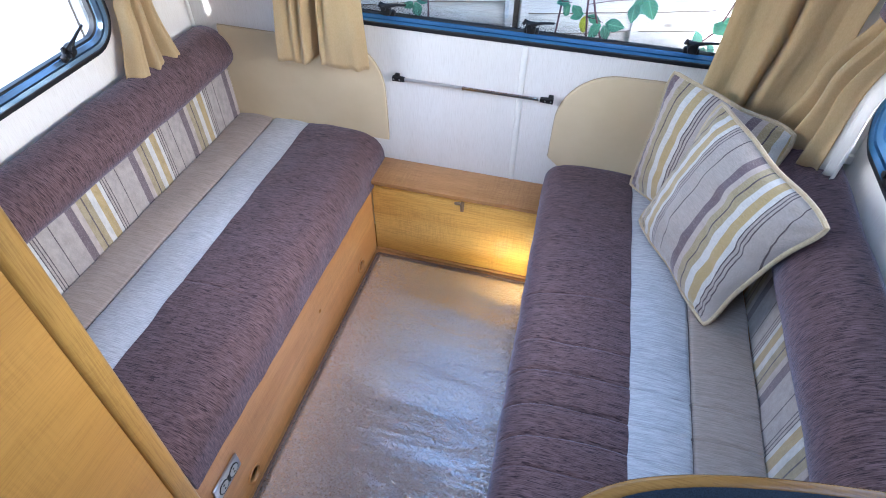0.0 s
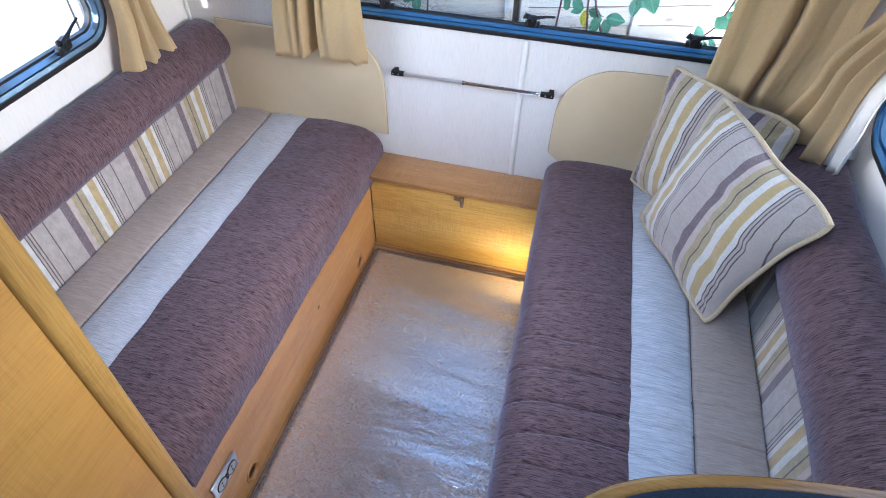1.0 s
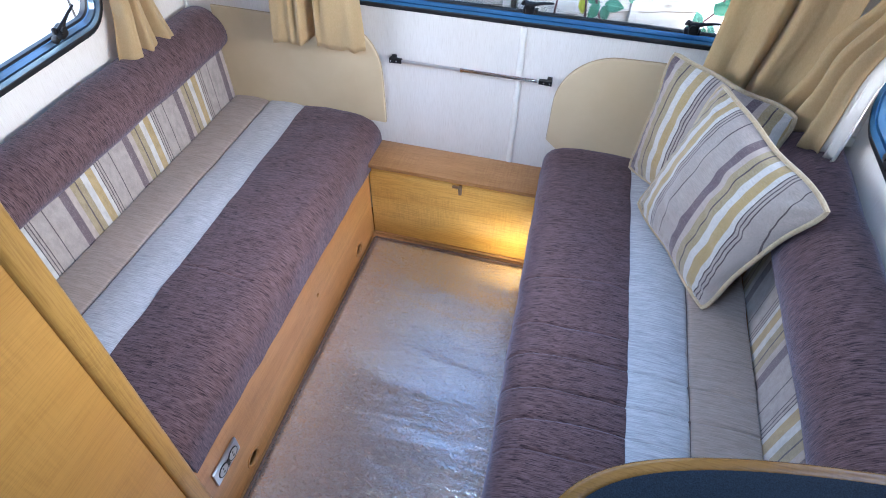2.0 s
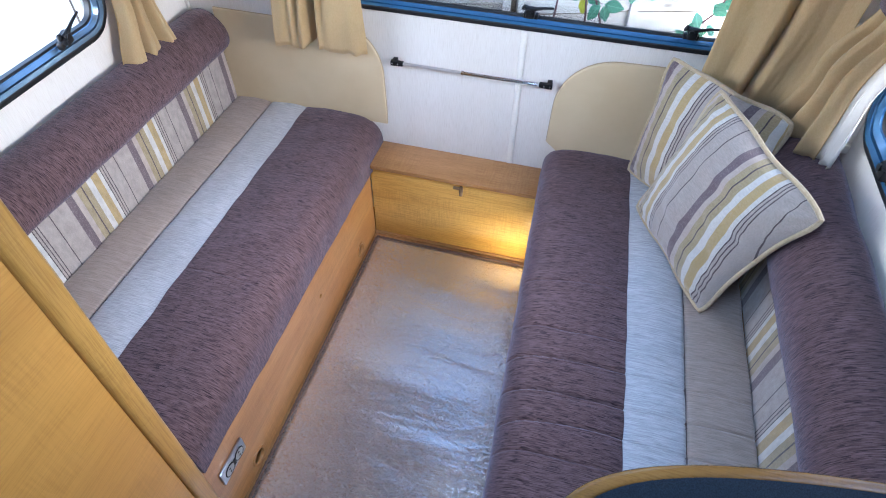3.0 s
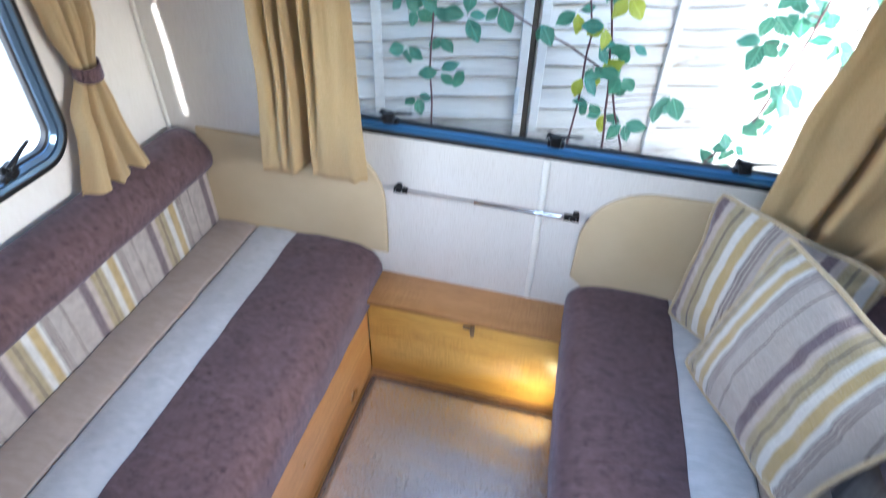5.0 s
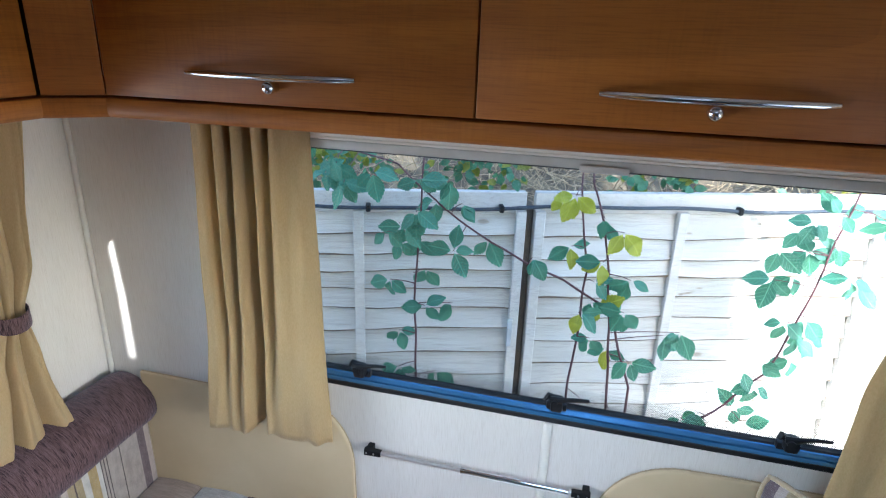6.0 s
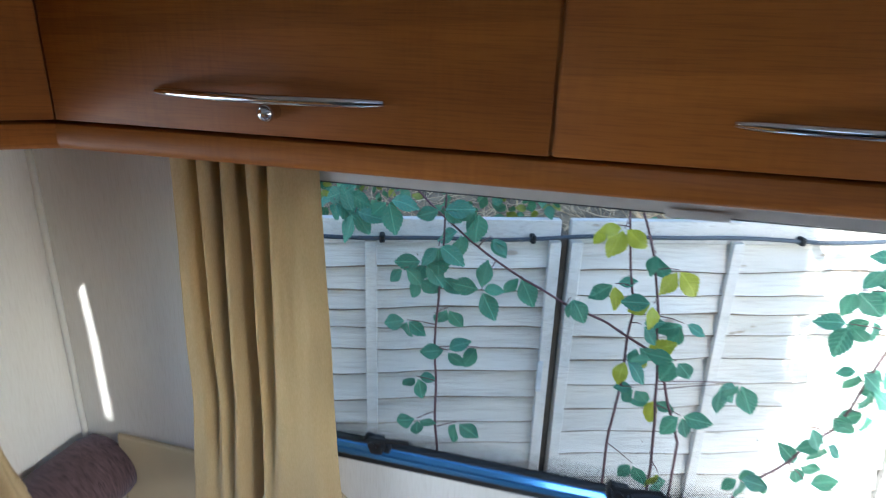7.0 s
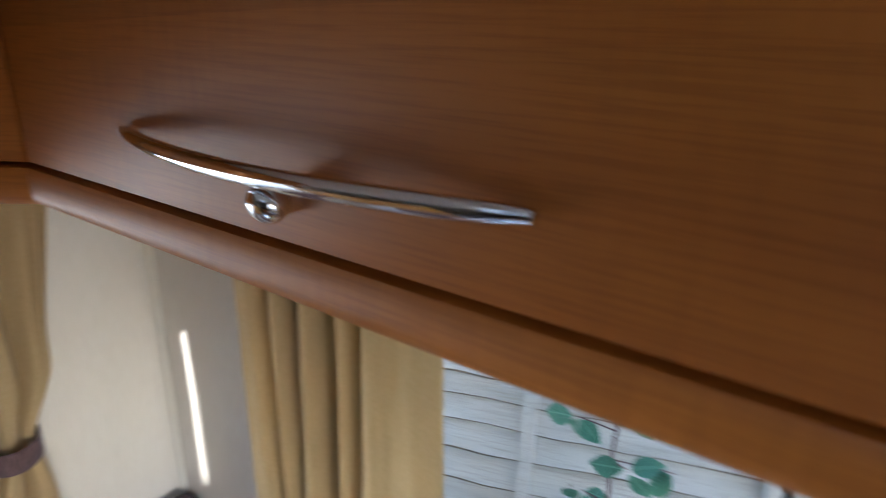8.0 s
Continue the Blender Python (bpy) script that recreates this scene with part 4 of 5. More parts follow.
def backrest(side, crease, wall, top, label, weave):
    """Striped back panel with a plum bolster over it, along the wall."""
    b = thing("backrest", label, "backrest", (wall - side * 0.05, 1.4, 0.46), "seat backs")
    ys = steps(Y0, Y1, 44)
    X = lambda d: crease + side * d
    deep = abs(wall - crease) - 0.003

    def back(y):
        return [(X(0.0), 0.455), (X(0.002), 0.55), (X(0.006), 0.66), (X(0.04), 0.66), (X(0.04), 0.455)]
    part("back_panel", loft(back, ys, lambda a, c, y: (a, y, c), 0.002, 10.0), weave, b, "striped woven back panel")

    def roll(y):
        end = min(1.0, (y - Y0 + 0.005) / 0.05, (Y1 - y + 0.005) / 0.05)
        k = 1 - 0.16 * (1 - math.sqrt(max(0.0, 1 - (1 - end) ** 2)))
        zm, h = 0.650, (top - 0.650)
        pts = [(X(deep), 0.47), (X(0.045), 0.47), (X(0.045), zm - 0.006), (X(0.012), zm - 0.008)]
        for i in range(15):
            t = i / 14
            ang = -0.35 + (math.pi * 0.5 + 0.55) * t
            cx, cz = 0.060, zm + 0.42 * h
            pts.append((X(cx - (0.100 * k) * math.cos(ang)), cz + 0.58 * h * k * math.sin(ang)))
        pts += [(X(deep - 0.02), zm + h * 0.97 * k), (X(deep), zm + h * 0.86 * k)]
        return pts if side < 0 else pts[::-1]
    part("bolster", loft(roll, ys, lambda a, c, y: (a, y, c), 0.005, 8.0), plum, b, "plum chenille bolster")
    return b


backrest(-1, -0.880, WL, 0.805, "striped seat back with plum chenille bolster along the wall", stripe_back)
backrest(1, 0.934, WR, 0.855, "striped seat back with plum chenille bolster along the wall", stripe_back_right)

# seat bases
base = thing("storage_bench", "honey veneer seat box with sockets and round vents", "seat base", (-0.31, 1.35, 0), "seat boxes")
holes = [circle(1.757, 0.058, 0.025), circle(0.911, 0.044, 0.026), circle(1.414, 0.185, 0.008, 12)]
part("front_panel", plate([(0.55, 0.0), (1.919, 0.0), (1.919, 0.322), (0.55, 0.322)], holes, lambda a, b, d: (-0.306 - d, a, b), 0.007), wood_along_y, base, smooth=False)
part("top_board", box((-0.985, 0.76, 0.305), (-0.322, 2.055, 0.321)), wood_along_y, base)
# Near-black board painted as the darkness behind the vents.
part("inner_back", box((-0.345, 0.58, 0.004), (-0.335, 1.91, 0.300)), hollow_shade, base)
for y, z, r in ((1.757, 0.058, 0.025), (0.911, 0.044, 0.026)):
    ring = sweep(circle(y, z, r), [(0.007, 0.0), (0.006, 0.003), (-0.001, 0.003), (-0.003, 0.0), (-0.003, -0.006), (0.0, -0.006)], lambda a, b, d: (-0.306 + d, a, b))
    part("vent_ring", ring, wood_along_y, base, "round wooden vent ring")
sock = part("socket_plate", box((-0.3055, 0.772, 0.172), (-0.297, 0.882, 0.232), 0.004), steel, base, "grey metal socket plate")
for y in (0.805, 0.851):
    part("socket_face", rod((-0.2968, y, 0.200), (-0.2955, y, 0.200), 0.0175, 20), grey_plastic, sock)
    for dz in (-0.007, 0.007):
        # Socket holes are near-black discs laid on the face as shade.
        part("socket_hole", rod((-0.2954, y, 0.200 + dz), (-0.2950, y, 0.200 + dz), 0.0032, 8), hollow_shade, sock)
    part("socket_rim", sweep(circle(y, 0.200, 0.0175), [(0.003, 0), (0.002, 0.002), (0, 0.002), (0, 0)], lambda a, b, d: (-0.297 + d, a, b)), black_plastic, sock)
part("switch", box((-0.297, 0.824, 0.188), (-0.2945, 0.832, 0.212), 0.001), black_plastic, sock)

base = thing("storage_bench", "honey veneer seat box under the long cushion", "seat base", (0.33, 1.35, 0), "seat boxes")
part("front_panel", box((0.395, 0.80, 0.0), (0.410, 1.919, 0.322)), wood_along_y, base)
part("top_board", box((0.412, 0.80, 0.305), (1.04, 2.055, 0.321)), wood_along_y, base)

chest = thing("front_chest", "pale honey veneer chest with an overhanging shelf", "chest", (0, 1.98, 0))
part("front_board", box((-0.304, 1.922, 0.0), (0.394, 1.938, 0.334), 0.001), wood_along_x, chest)
part("shelf", box((-0.304, 1.902, 0.345), (0.394, 2.058, 0.362), 0.003), wood_shelf, chest, "alder shelf board")
# Strip painted near-black as the shaded gap under the shelf.
part("shelf_rail", box((-0.304, 1.928, 0.3345), (0.394, 1.944, 0.3445)), hollow_shade, chest)
knob = part("turn_catch", box((0.016, 1.912, 0.312), (0.040, 1.9215, 0.322), 0.003), brown_plastic, chest, "brown plastic turn catch")
part("catch_grip", tube([(0.046, 1.921, 0.322), (0.048, 1.905, 0.318), (0.050, 1.898, 0.300)], [0.007, 0.008, 0.006], 10), brown_plastic, knob)
part("skirting", box((-0.304, 1.912, 0.0), (0.385, 1.9215, 0.010), 0.002), wood_shelf, chest)

# floor mat under clear film
mat_thing = thing("floor_mat", "brown carpet mat covered with crinkled clear film", "mat", (0, 1.0, 0))
bm = bmesh.new()
cols = []
mat_rows = steps(-1.2, 0.35, 30)[:-1] + steps(0.35, 1.885, 430)


def crinkle(x, y):
    """Sharp film wrinkles: ridges of warped noise, mostly crosswise, rising towards the edges."""
    wx = x + 0.03 * noise.noise(Vector((x * 5, y * 5, 1)))
    wy = y + 0.05 * noise.noise(Vector((x * 4, y * 4, 2))) + 0.22 * x * x
    near_edge = max(0.0, 1 - min(x + 0.287, 0.388 - x) / 0.16)
    long_folds = (1 - abs(noise.noise(Vector((wx * 3.5, wy * 15, 0)))) * 2.2) ** 3
    small = (1 - abs(noise.noise(Vector((wx * 17, wy * 62, 4)))) * 1.8) ** 2
    where = 0.45 + 0.9 * max(0.0, noise.noise(Vector((x * 4, y * 3.2, 8)))) + 0.5 * near_edge
    slant = (1 - abs(noise.noise(Vector((wx * 26 + wy * 22, wy * 9, 6)))) * 2.0) ** 2
    wave = noise.noise(Vector((x * 1.6, (y + 0.10 * x) * 7.5, 11))) + 0.45 * noise.noise(Vector((x * 3.0, (y + 0.15 * x) * 17, 13)))
    far = smooth01(min(1.0, max(0.0, (y - 0.75) / 0.5)))
    return 0.0046 * (wave + 0.4) + 0.0010 * long_folds + 0.0010 * where * small + (0.0006 + 0.0014 * far) * near_edge * slant


for x in steps(-0.287, 0.388, 150):
    col = []
    for y in mat_rows:
        edge = smooth01(min(1.0, (x + 0.287) / 0.02, (1.885 - y) / 0.02))
        h = 0.010 * edge + edge * (crinkle(x, y) - 0.001)
        col.append(bm.verts.new((x, y, max(0.0012, h + 0.002))))
    cols.append(col)
for a, b in zip(cols, cols[1:]):
    for j in range(len(a) - 1):
        bm.faces.new((a[j], a[j + 1], b[j + 1], b[j]))
part("carpet", bm, film_carpet, mat_thing)
for pts in ([(-0.291, y, 0.005) for y in steps(-1.2, 1.885, 320)], [(x, 1.889, 0.005) for x in steps(-0.29, 0.388, 74)]):
    rr = [0.0048 if i % 2 else 0.0034 for i in range(len(pts))]
    part("edge_binding", tube(pts, rr, 6), binding, mat_thing, "twisted brown edge binding")

for x in (-0.266, 0.300):
    part("snap_stud", tube([(x, 1.866, 0.009), (x, 1.866, 0.015), (x, 1.866, 0.017)], [0.0085, 0.008, 0.005], 14), brown_plastic, mat_thing, "brown snap stud")

# unseen lamp added low on the seat box for the chest's warm glow
lamp = thing("added_glow_lamp", "small unseen lamp added low on the seat box for the chest's glow", "lamp", (0.39, 1.80, 0.035))
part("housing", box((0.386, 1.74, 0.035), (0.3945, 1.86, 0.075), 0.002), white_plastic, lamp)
glow = area_lamp("step_lamp_light", look((0.384, 1.80, 0.055), (0.02, 1.99, 0.16)), 0.11, 0.03, 0.135, (1.0, 0.84, 0.40))


# ---- padded end panels on the front wall ----
def end_panel(outline, label, at):
    p = thing("end_panel", label, "padded panel", at, "padded end panels")
    bm = plate(outline, [], lambda a, b, d: (a, WF - 0.004 - d, b), 0.012)
    bm.normal_update()
    edges = [e for e in bm.edges if e.calc_face_angle(0.0) > 1.0 and all(abs(v.co.y - (WF - 0.016)) < 1e-5 for v in e.verts)]
    bmesh.ops.bevel(bm, geom=edges, offset=0.005, segments=3, affect="EDGES", profile=0.5)
    part("pad", bm, beige_vinyl, p)
    part("edging", tube([(a, WF - 0.006, b) for a, b in outline], 0.0022, 6, closed=True), piping_beige, p)
    return p


def arc(ca, cb, ra, rb, t0, t1, n=12):
    return [(ca + ra * math.cos(radians(t)), cb + rb * math.sin(radians(t))) for t in steps(t0, t1, n)]


end_panel([(-0.884, 0.45), (-0.272, 0.45), (-0.272, 0.498)] + arc(-0.40, 0.64, 0.125, 0.165, 0, 90)[0:13] + [(-0.884, 0.808)],
          "beige padded vinyl panel with a rounded corner", (-0.6, WF, 0.45))
end_panel([(1.0, 0.45), (1.0, 0.815), (0.60, 0.818)] + arc(0.50, 0.63, 0.185, 0.185, 92, 180) + [(0.312, 0.49), (0.36, 0.45)],
          "beige padded vinyl panel with a rounded shoulder", (0.65, WF, 0.45))

# ---- rail on the front wall ----
rail = thing("table_rail", "thin chrome rail with black end brackets", "rail", (0.03, WF - 0.02, 0.73))
part("rod", rod((-0.215, 2.034, 0.712), (0.280, 2.034, 0.712), 0.0052, 12), rod_metal, rail)
part("sleeve", rod((0.01, 2.034, 0.712), (0.255, 2.034, 0.712), 0.0066, 12), chrome, rail)
part("joint", rod((0.004, 2.034, 0.712), (0.012, 2.034, 0.712), 0.008, 12), chrome, rail)
for x in (-0.222, 0.287):
    s = 1 if x > 0 else -1
    tab = [(x - s * 0.026, 0.7060), (x + s * 0.016, 0.7040), (x + s * 0.016, 0.7200), (x - s * 0.026, 0.7180)]
    bm = plate(tab, [], lambda a, b, d: (a, 2.027 + d, b), 0.014)
    box((x + s * 0.006 - 0.008, 2.041, 0.704), (x + s * 0.006 + 0.008, WF - 0.0005, 0.720), 0.002, 2, bm)
    br = part("end_bracket", bm, black_plastic, rail, "", False)
    for dx in (-0.010, 0.009):
        part("screw", rod((x + dx, 2.0268, 0.712), (x + dx, 2.0252, 0.712), 0.0024, 8), steel, br)


# ---- curtains ----
def curtain(name_label, ends, z0, z1, folds, depth, seed, tie=None, valleys=(), lined=False):
    """A gathered curtain. ends(z) -> two plan points; folds deepen towards the hem; tie: height of its tieback."""
    rnd = random.Random(seed)
    ph = [rnd.uniform(0, 6.28) for _ in range(5)]
    mid = Vector((*[sum(c) / 2 for c in zip(*ends(z0))], z0))
    c = thing("curtain", name_label, "curtain", mid, "curtains")
    bm = bmesh.new()
    nu, nv = 110, 46
    grid = []
    for i in range(nu + 1):
        u = i / nu
        col = []
        for j in range(nv + 1):
            v = j / nv
            z = z0 + (z1 - z0) * v
            a, b = (Vector(p) for p in ends(z))
            d = b - a
            nrm = Vector((-d.y, d.x)).normalized()
            warp = u + 0.035 * math.sin(2 * math.pi * u * 2 + ph[0]) + 0.02 * math.sin(2 * math.pi * u * 3 + ph[1] + 2 * v)
            wave = math.sin(2 * math.pi * folds * warp + ph[2]) + 0.35 * math.sin(2 * math.pi * folds * 2.1 * warp + ph[3] + 1.5 * v)
            amp = depth * (0.65 + 0.5 * (1 - v)) * (1 if tie is None else 1 - 0.55 * math.exp(-((z - tie) / 0.07) ** 2))
            if valleys:
                wave = -0.5 + 0.12 * math.sin(11 * u + ph[0] + 2 * v)
                for top_u, hem_u, width, top_d, hem_d in valleys:
                    wave += (hem_d + (top_d - hem_d) * v ** 0.7) * math.exp(-((u - hem_u - (top_u - hem_u) * v) / (width * (1.25 - 0.25 * v))) ** 2)
                amp = depth
            p = a + d * u + nrm * (amp * wave)
            p += nrm * (0.004 * noise.noise(Vector((u * 7, z * 6, seed))) + 0.0018 * noise.noise(Vector((u * 22, z * 15, seed))))
            hem = -0.012 * u * (1 - v) ** 3 + 0.004 * math.sin(2 * math.pi * folds * warp + ph[4]) * (1 - v) ** 6
            col.append(bm.verts.new((p.x, p.y, z + hem)))
        grid.append(col)
    for a, b in zip(grid, grid[1:]):
        for j in range(nv):
            bm.faces.new((a[j], b[j], b[j + 1], a[j + 1]))
    ob = part("drape", bm, curtain_cloth, c)
    sol = ob.modifiers.new("thickness", "SOLIDIFY")
    sol.thickness = 0.0025
    if lined:
        bm = bmesh.new()
        cols = []
        for i in range(41):
            u = i / 40
            col = []
            for z in steps(z0 + 0.006, z1, 30):
                a, b = (Vector(p) for p in ends(z))
                d = b - a
                p = a + d * (-0.17 + 0.85 * u) + Vector((0.024 + 0.011 * math.sin(44 * u + 1.2 * math.sin(7 * z)), 0.0))
                col.append(bm.verts.new((p.x, p.y, z)))
            cols.append(col)
        for a, b in zip(cols, cols[1:]):
            for j in range(30):
                bm.faces.new((a[j], b[j], b[j + 1], a[j + 1]))
        part("lining", bm, lining_cloth, c, "white curtain lining").modifiers.new("thickness", "SOLIDIFY").thickness = 0.0015
    if tie is not None:
        a, b = (Vector(p) for p in ends(tie))
        cen, half = (a + b) / 2, (b - a) / 2
        nrm = Vector((-half.y, half.x)).normalized() * (depth * 1.15 + 0.008)
        half = half * 1.12
        ring = lambda r: [cen + half * math.cos(t) * r + nrm * math.sin(t) * r for t in (2 * math.pi * k / 28 for k in range(28))]
        bm = bmesh.new()
        rows = []
        for dz, r in ((-0.019, 1.0), (-0.017, 1.05), (0.017, 1.05), (0.019, 1.0), (0.017, 0.95), (-0.017, 0.95)):
            rows.append([bm.verts.new((p.x, p.y, tie + dz + 0.012 * math.sin(k / 28 * 6.28))) for k, p in enumerate(ring(r))])
        for i in range(6):
            a, b = rows[i], rows[(i + 1) % 6]
            for j in range(28):
                bm.faces.new((a[j], a[(j + 1) % 28], b[(j + 1) % 28], b[j]))
        part("tieback", bm, plum, c, "plum chenille tieback")
    return c


def blend(z, rows):
    """Plan points between rows (z, ax, ay, bx, by)."""
    rows = sorted(rows)
    if z <= rows[0][0]:
        r = rows[0][1:]
    elif z >= rows[-1][0]:
        r = rows[-1][1:]
    else:
        for p, q in zip(rows, rows[1:]):
            if p[0] <= z <= q[0]:
                t = smooth01((z - p[0]) / (q[0] - p[0]))
                r = [a + (b - a) * t for a, b in zip(p[1:], q[1:])]
                break
    return (r[0], r[1]), (r[2], r[3])


curtain("gold beige cotton curtain hanging loose at the front window", lambda z: blend(z, [(0.74, -0.608, 1.960, -0.300, 1.99), (1.1, -0.562, 1.935, -0.312, 1.985), (1.52, -0.525, 1.905, -0.318, 1.975)]),
        0.765, 1.535, 4.6, 0.034, 3, valleys=((0.12, 0.16, 0.032, 1.5, 0.15), (0.27, 0.25, 0.032, 1.6, 0.35), (0.44, 0.40, 0.038, 2.0, 2.3), (0.61, 0.52, 0.034, 1.5, 0.15), (0.80, 0.76, 0.07, 0.3, 0.30), (1.02, 1.0, 0.08, 0.5, 0.4)))
curtain("gold beige cotton curtain gathered at the front window's end", lambda z: blend(z, [(0.74, 0.705, 1.965, 0.935, 1.90), (1.1, 0.722, 1.965, 0.98, 1.86), (1.30, 0.757, 1.97, 0.995, 1.85), (1.52, 0.795, 1.97, 1.005, 1.85)]),
        0.76, 1.535, 2.4, 0.036, 5, valleys=((0.20, 0.24, 0.09, 0.5, 0.35), (0.50, 0.50, 0.032, 2.2, 2.2), (0.80, 0.80, 0.12, 0.4, 0.4)))
curtain("gold beige side curtain held by a plum tieback", lambda z: blend(z, [(0.74, -0.925, 1.625, -0.900, 1.865), (0.98, -0.935, 1.70, -0.93, 1.83), (1.085, -0.94, 1.752, -0.935, 1.818), (1.2, -0.94, 1.73, -0.935, 1.86), (1.52, -0.93, 1.66, -0.925, 1.90)]),
        0.796, 1.535, 3.1, 0.017, 8, 1.085)
curtain("gold beige side curtain held by a plum tieback", lambda z: blend(z, [(0.80, 0.955, 1.655, 0.920, 1.885), (1.02, 0.955, 1.648, 0.938, 1.80), (1.215, 0.962, 1.590, 0.952, 1.705), (1.35, 0.962, 1.56, 0.952, 1.76), (1.52, 0.962, 1.50, 0.952, 1.85)]),
        0.845, 1.535, 2.3, 0.016, 11, 1.215, lined=True)


# ---- scatter cushions ----
def scatter_cushion(label, bl, br, tl, thick, seed, weave, sag=(0, 0, 0), dent=0.0):
    """A plump square cushion with striped cover and corded edge, from three of its corners; sag: offset of the fourth,
    fitted to the camera's view; dent: a fold in one edge.
    """
    bl, br, tl = Vector(bl), Vector(br), Vector(tl)
    ax, up = (br - bl), (tl - bl)
    w, h = ax.length, up.length
    ax = ax.normalized()
    up = (up - ax * up.dot(ax)).normalized()
    out = ax.cross(up)
    mid = bl + ax * w / 2 + up * h / 2
    c = thing("scatter_cushion", label, "cushion", (0, 0, 0), "striped scatter cushions")
    c.matrix_basis = Matrix.Translation(mid) @ Matrix((ax, out, up)).transposed().to_4x4()
    ORIGIN[c] = Vector((0, 0, 0))
    n = 56
    corner_offset = Vector((Vector(sag).dot(ax), Vector(sag).dot(out), Vector(sag).dot(up)))

    def corner_fitted(u, v, x, y, z):
        return Vector((x, y, z)) + corner_offset * ((1 + u) / 2 * (1 + v) / 2) ** 1.3

    def rim(u, v):
        """Square with edges drawn in between pointed corners."""
        pull = 0.07 if u < 0 else 0.07 + dent * math.exp(-((v - 0.05) / 0.5) ** 2)
        blunt = 1 - 0.04 * abs(u * v) ** 6
        ripple = 0.012 * math.sin(7 * (u - v) + seed) * max(abs(u), abs(v)) ** 4
        return (u * blunt * (1 - pull * (1 - v * v) * abs(u) ** 3 + ripple) * w / 2,
                v * blunt * (1 - pull * (1 - u * u) * abs(v) ** 3 - ripple) * h / 2)
    bm = bmesh.new()
    sides = []
    for s in (-1, 1):
        rows = []
        for i in range(n + 1):
            row = []
            for j in range(n + 1):
                u, v = 2 * i / n - 1, 2 * j / n - 1
                x, z = rim(u, v)
                full = ((1 - abs(u) ** 2.6) * (1 - abs(v) ** 2.6)) ** 0.72
                y = s * (thick / 2 * full * (1 + 0.10 * noise.noise(Vector((x * 9, z * 9, seed + s)))) + 0.004 * noise.noise(Vector((x * 26, z * 12, seed))) * full)
                for cu, cv in ((-1, -1), (-1, 1), (1, -1), (1, 1)):
                    away = math.hypot((u - cu) * w / 2, (v - cv) * h / 2)
                    turn = math.atan2(v - cv, u - cu)
                    y += s * 0.0032 * math.sin(9 * turn + seed + s + cu) * math.exp(-((away - 0.055) / 0.045) ** 2)
                y -= s * 0.010 * full * math.exp(-((u * 0.8 + v * 0.6 - 0.25 + 0.1 * math.sin(4 * v)) / 0.06) ** 2) * math.exp(-((v + 0.5) / 0.45) ** 2)
                edge = i in (0, n) or j in (0, n)
                pucker = 0.0022 * math.sin(34 * (u if abs(v) > abs(u) else v) + 3 * noise.noise(Vector((u * 3, v * 3, seed)))) * smooth01((max(abs(u), abs(v)) - 0.62) / 0.25) * (1 - max(abs(u), abs(v)) ** 10)
                crease = 0.006 * noise.noise(Vector((u * 2.4 + seed, v * 5.5, 3 * s))) + 0.0035 * noise.noise(Vector((u * 8, v * 4 + seed, s)))
                y += s * (pucker + crease * full - 0.45 * dent * full * math.exp(-((v - 0.05 - 0.2 * (1 - u)) / 0.09) ** 2) * smooth01((u - 0.35) / 0.5))
                row.append(sides[0][i][j] if s > 0 and edge else bm.verts.new(corner_fitted(u, v, x, y, z)))
            rows.append(row)
        sides.append(rows)
        for i in range(n):
            for j in range(n):
                bm.faces.new((rows[i][j], rows[i + 1][j], rows[i + 1][j + 1], rows[i][j + 1]))
    part("cover", bm, weave, c, "striped woven cover")
    loop = [(t, -1) for t in steps(-1, 1, 20)[:-1]] + [(1, t) for t in steps(-1, 1, 20)[:-1]] + [(t, 1) for t in steps(1, -1, 20)[:-1]] + [(-1, t) for t in steps(1, -1, 20)[:-1]]
    pts = []
    for u, v in loop:
        x, z = rim(u, v)
        k = 1.0 - 0.02 * (abs(u * v) ** 6)
        pts.append(corner_fitted(u, v, x * k * 1.01, 0.0, z * k * 1.01))
    part("piping", tube(pts, 0.0060, 8, closed=True), piping_beige, c, "beige corded edge")
    return c


scatter_cushion("striped scatter cushion with beige corded edge, leaning on another", (0.625, 1.785, 0.492), (0.805, 1.405, 0.492), (0.762, 1.80, 0.900), 0.14, 1, stripe_cushion, (0.002, -0.088, 0.005), 0.035)
scatter_cushion("striped scatter cushion leaning into the seat's corner", (0.590, 1.960, 0.492), (0.885, 1.690, 0.50), (0.640, 1.995, 0.885), 0.15, 7, stripe_cushion_rear)

# ---- overhead lockers ----
LY = 1.742


def bow_handle(x0, x1, z, parent):
    """A chrome bow handle: a lens-shaped bar that stands off the door in the middle."""
    n = 28
    def prof(s):
        t = 2 * s - 1
        r = max(0.42, 1 - abs(t) ** 16)
        return [(0.0044 * r ** 0.5 * math.cos(k), 0.0052 * r ** 0.5 * math.sin(k)) for k in (2 * math.pi * i / 12 for i in range(12))]
    def put(a, b, s):
        t = 2 * s - 1
        return (x0 + (x1 - x0) * s, LY - 0.004 - 0.026 * (1 - t * t) + a, z + b)
    return part("handle", loft(prof, steps(0, 1, n), put), chrome, parent, "chrome bow handle")


def push_knob(x, z, parent):
    bm = rod((x, LY - 0.0005, z), (x, LY - 0.014, z), 0.0085, 20)
    bmesh.ops.create_uvsphere(bm, u_segments=20, v_segments=12, radius=0.0105, matrix=Matrix.Translation((x, LY - 0.018, z)))
    return part("knob", bm, chrome, parent, "chrome push button")


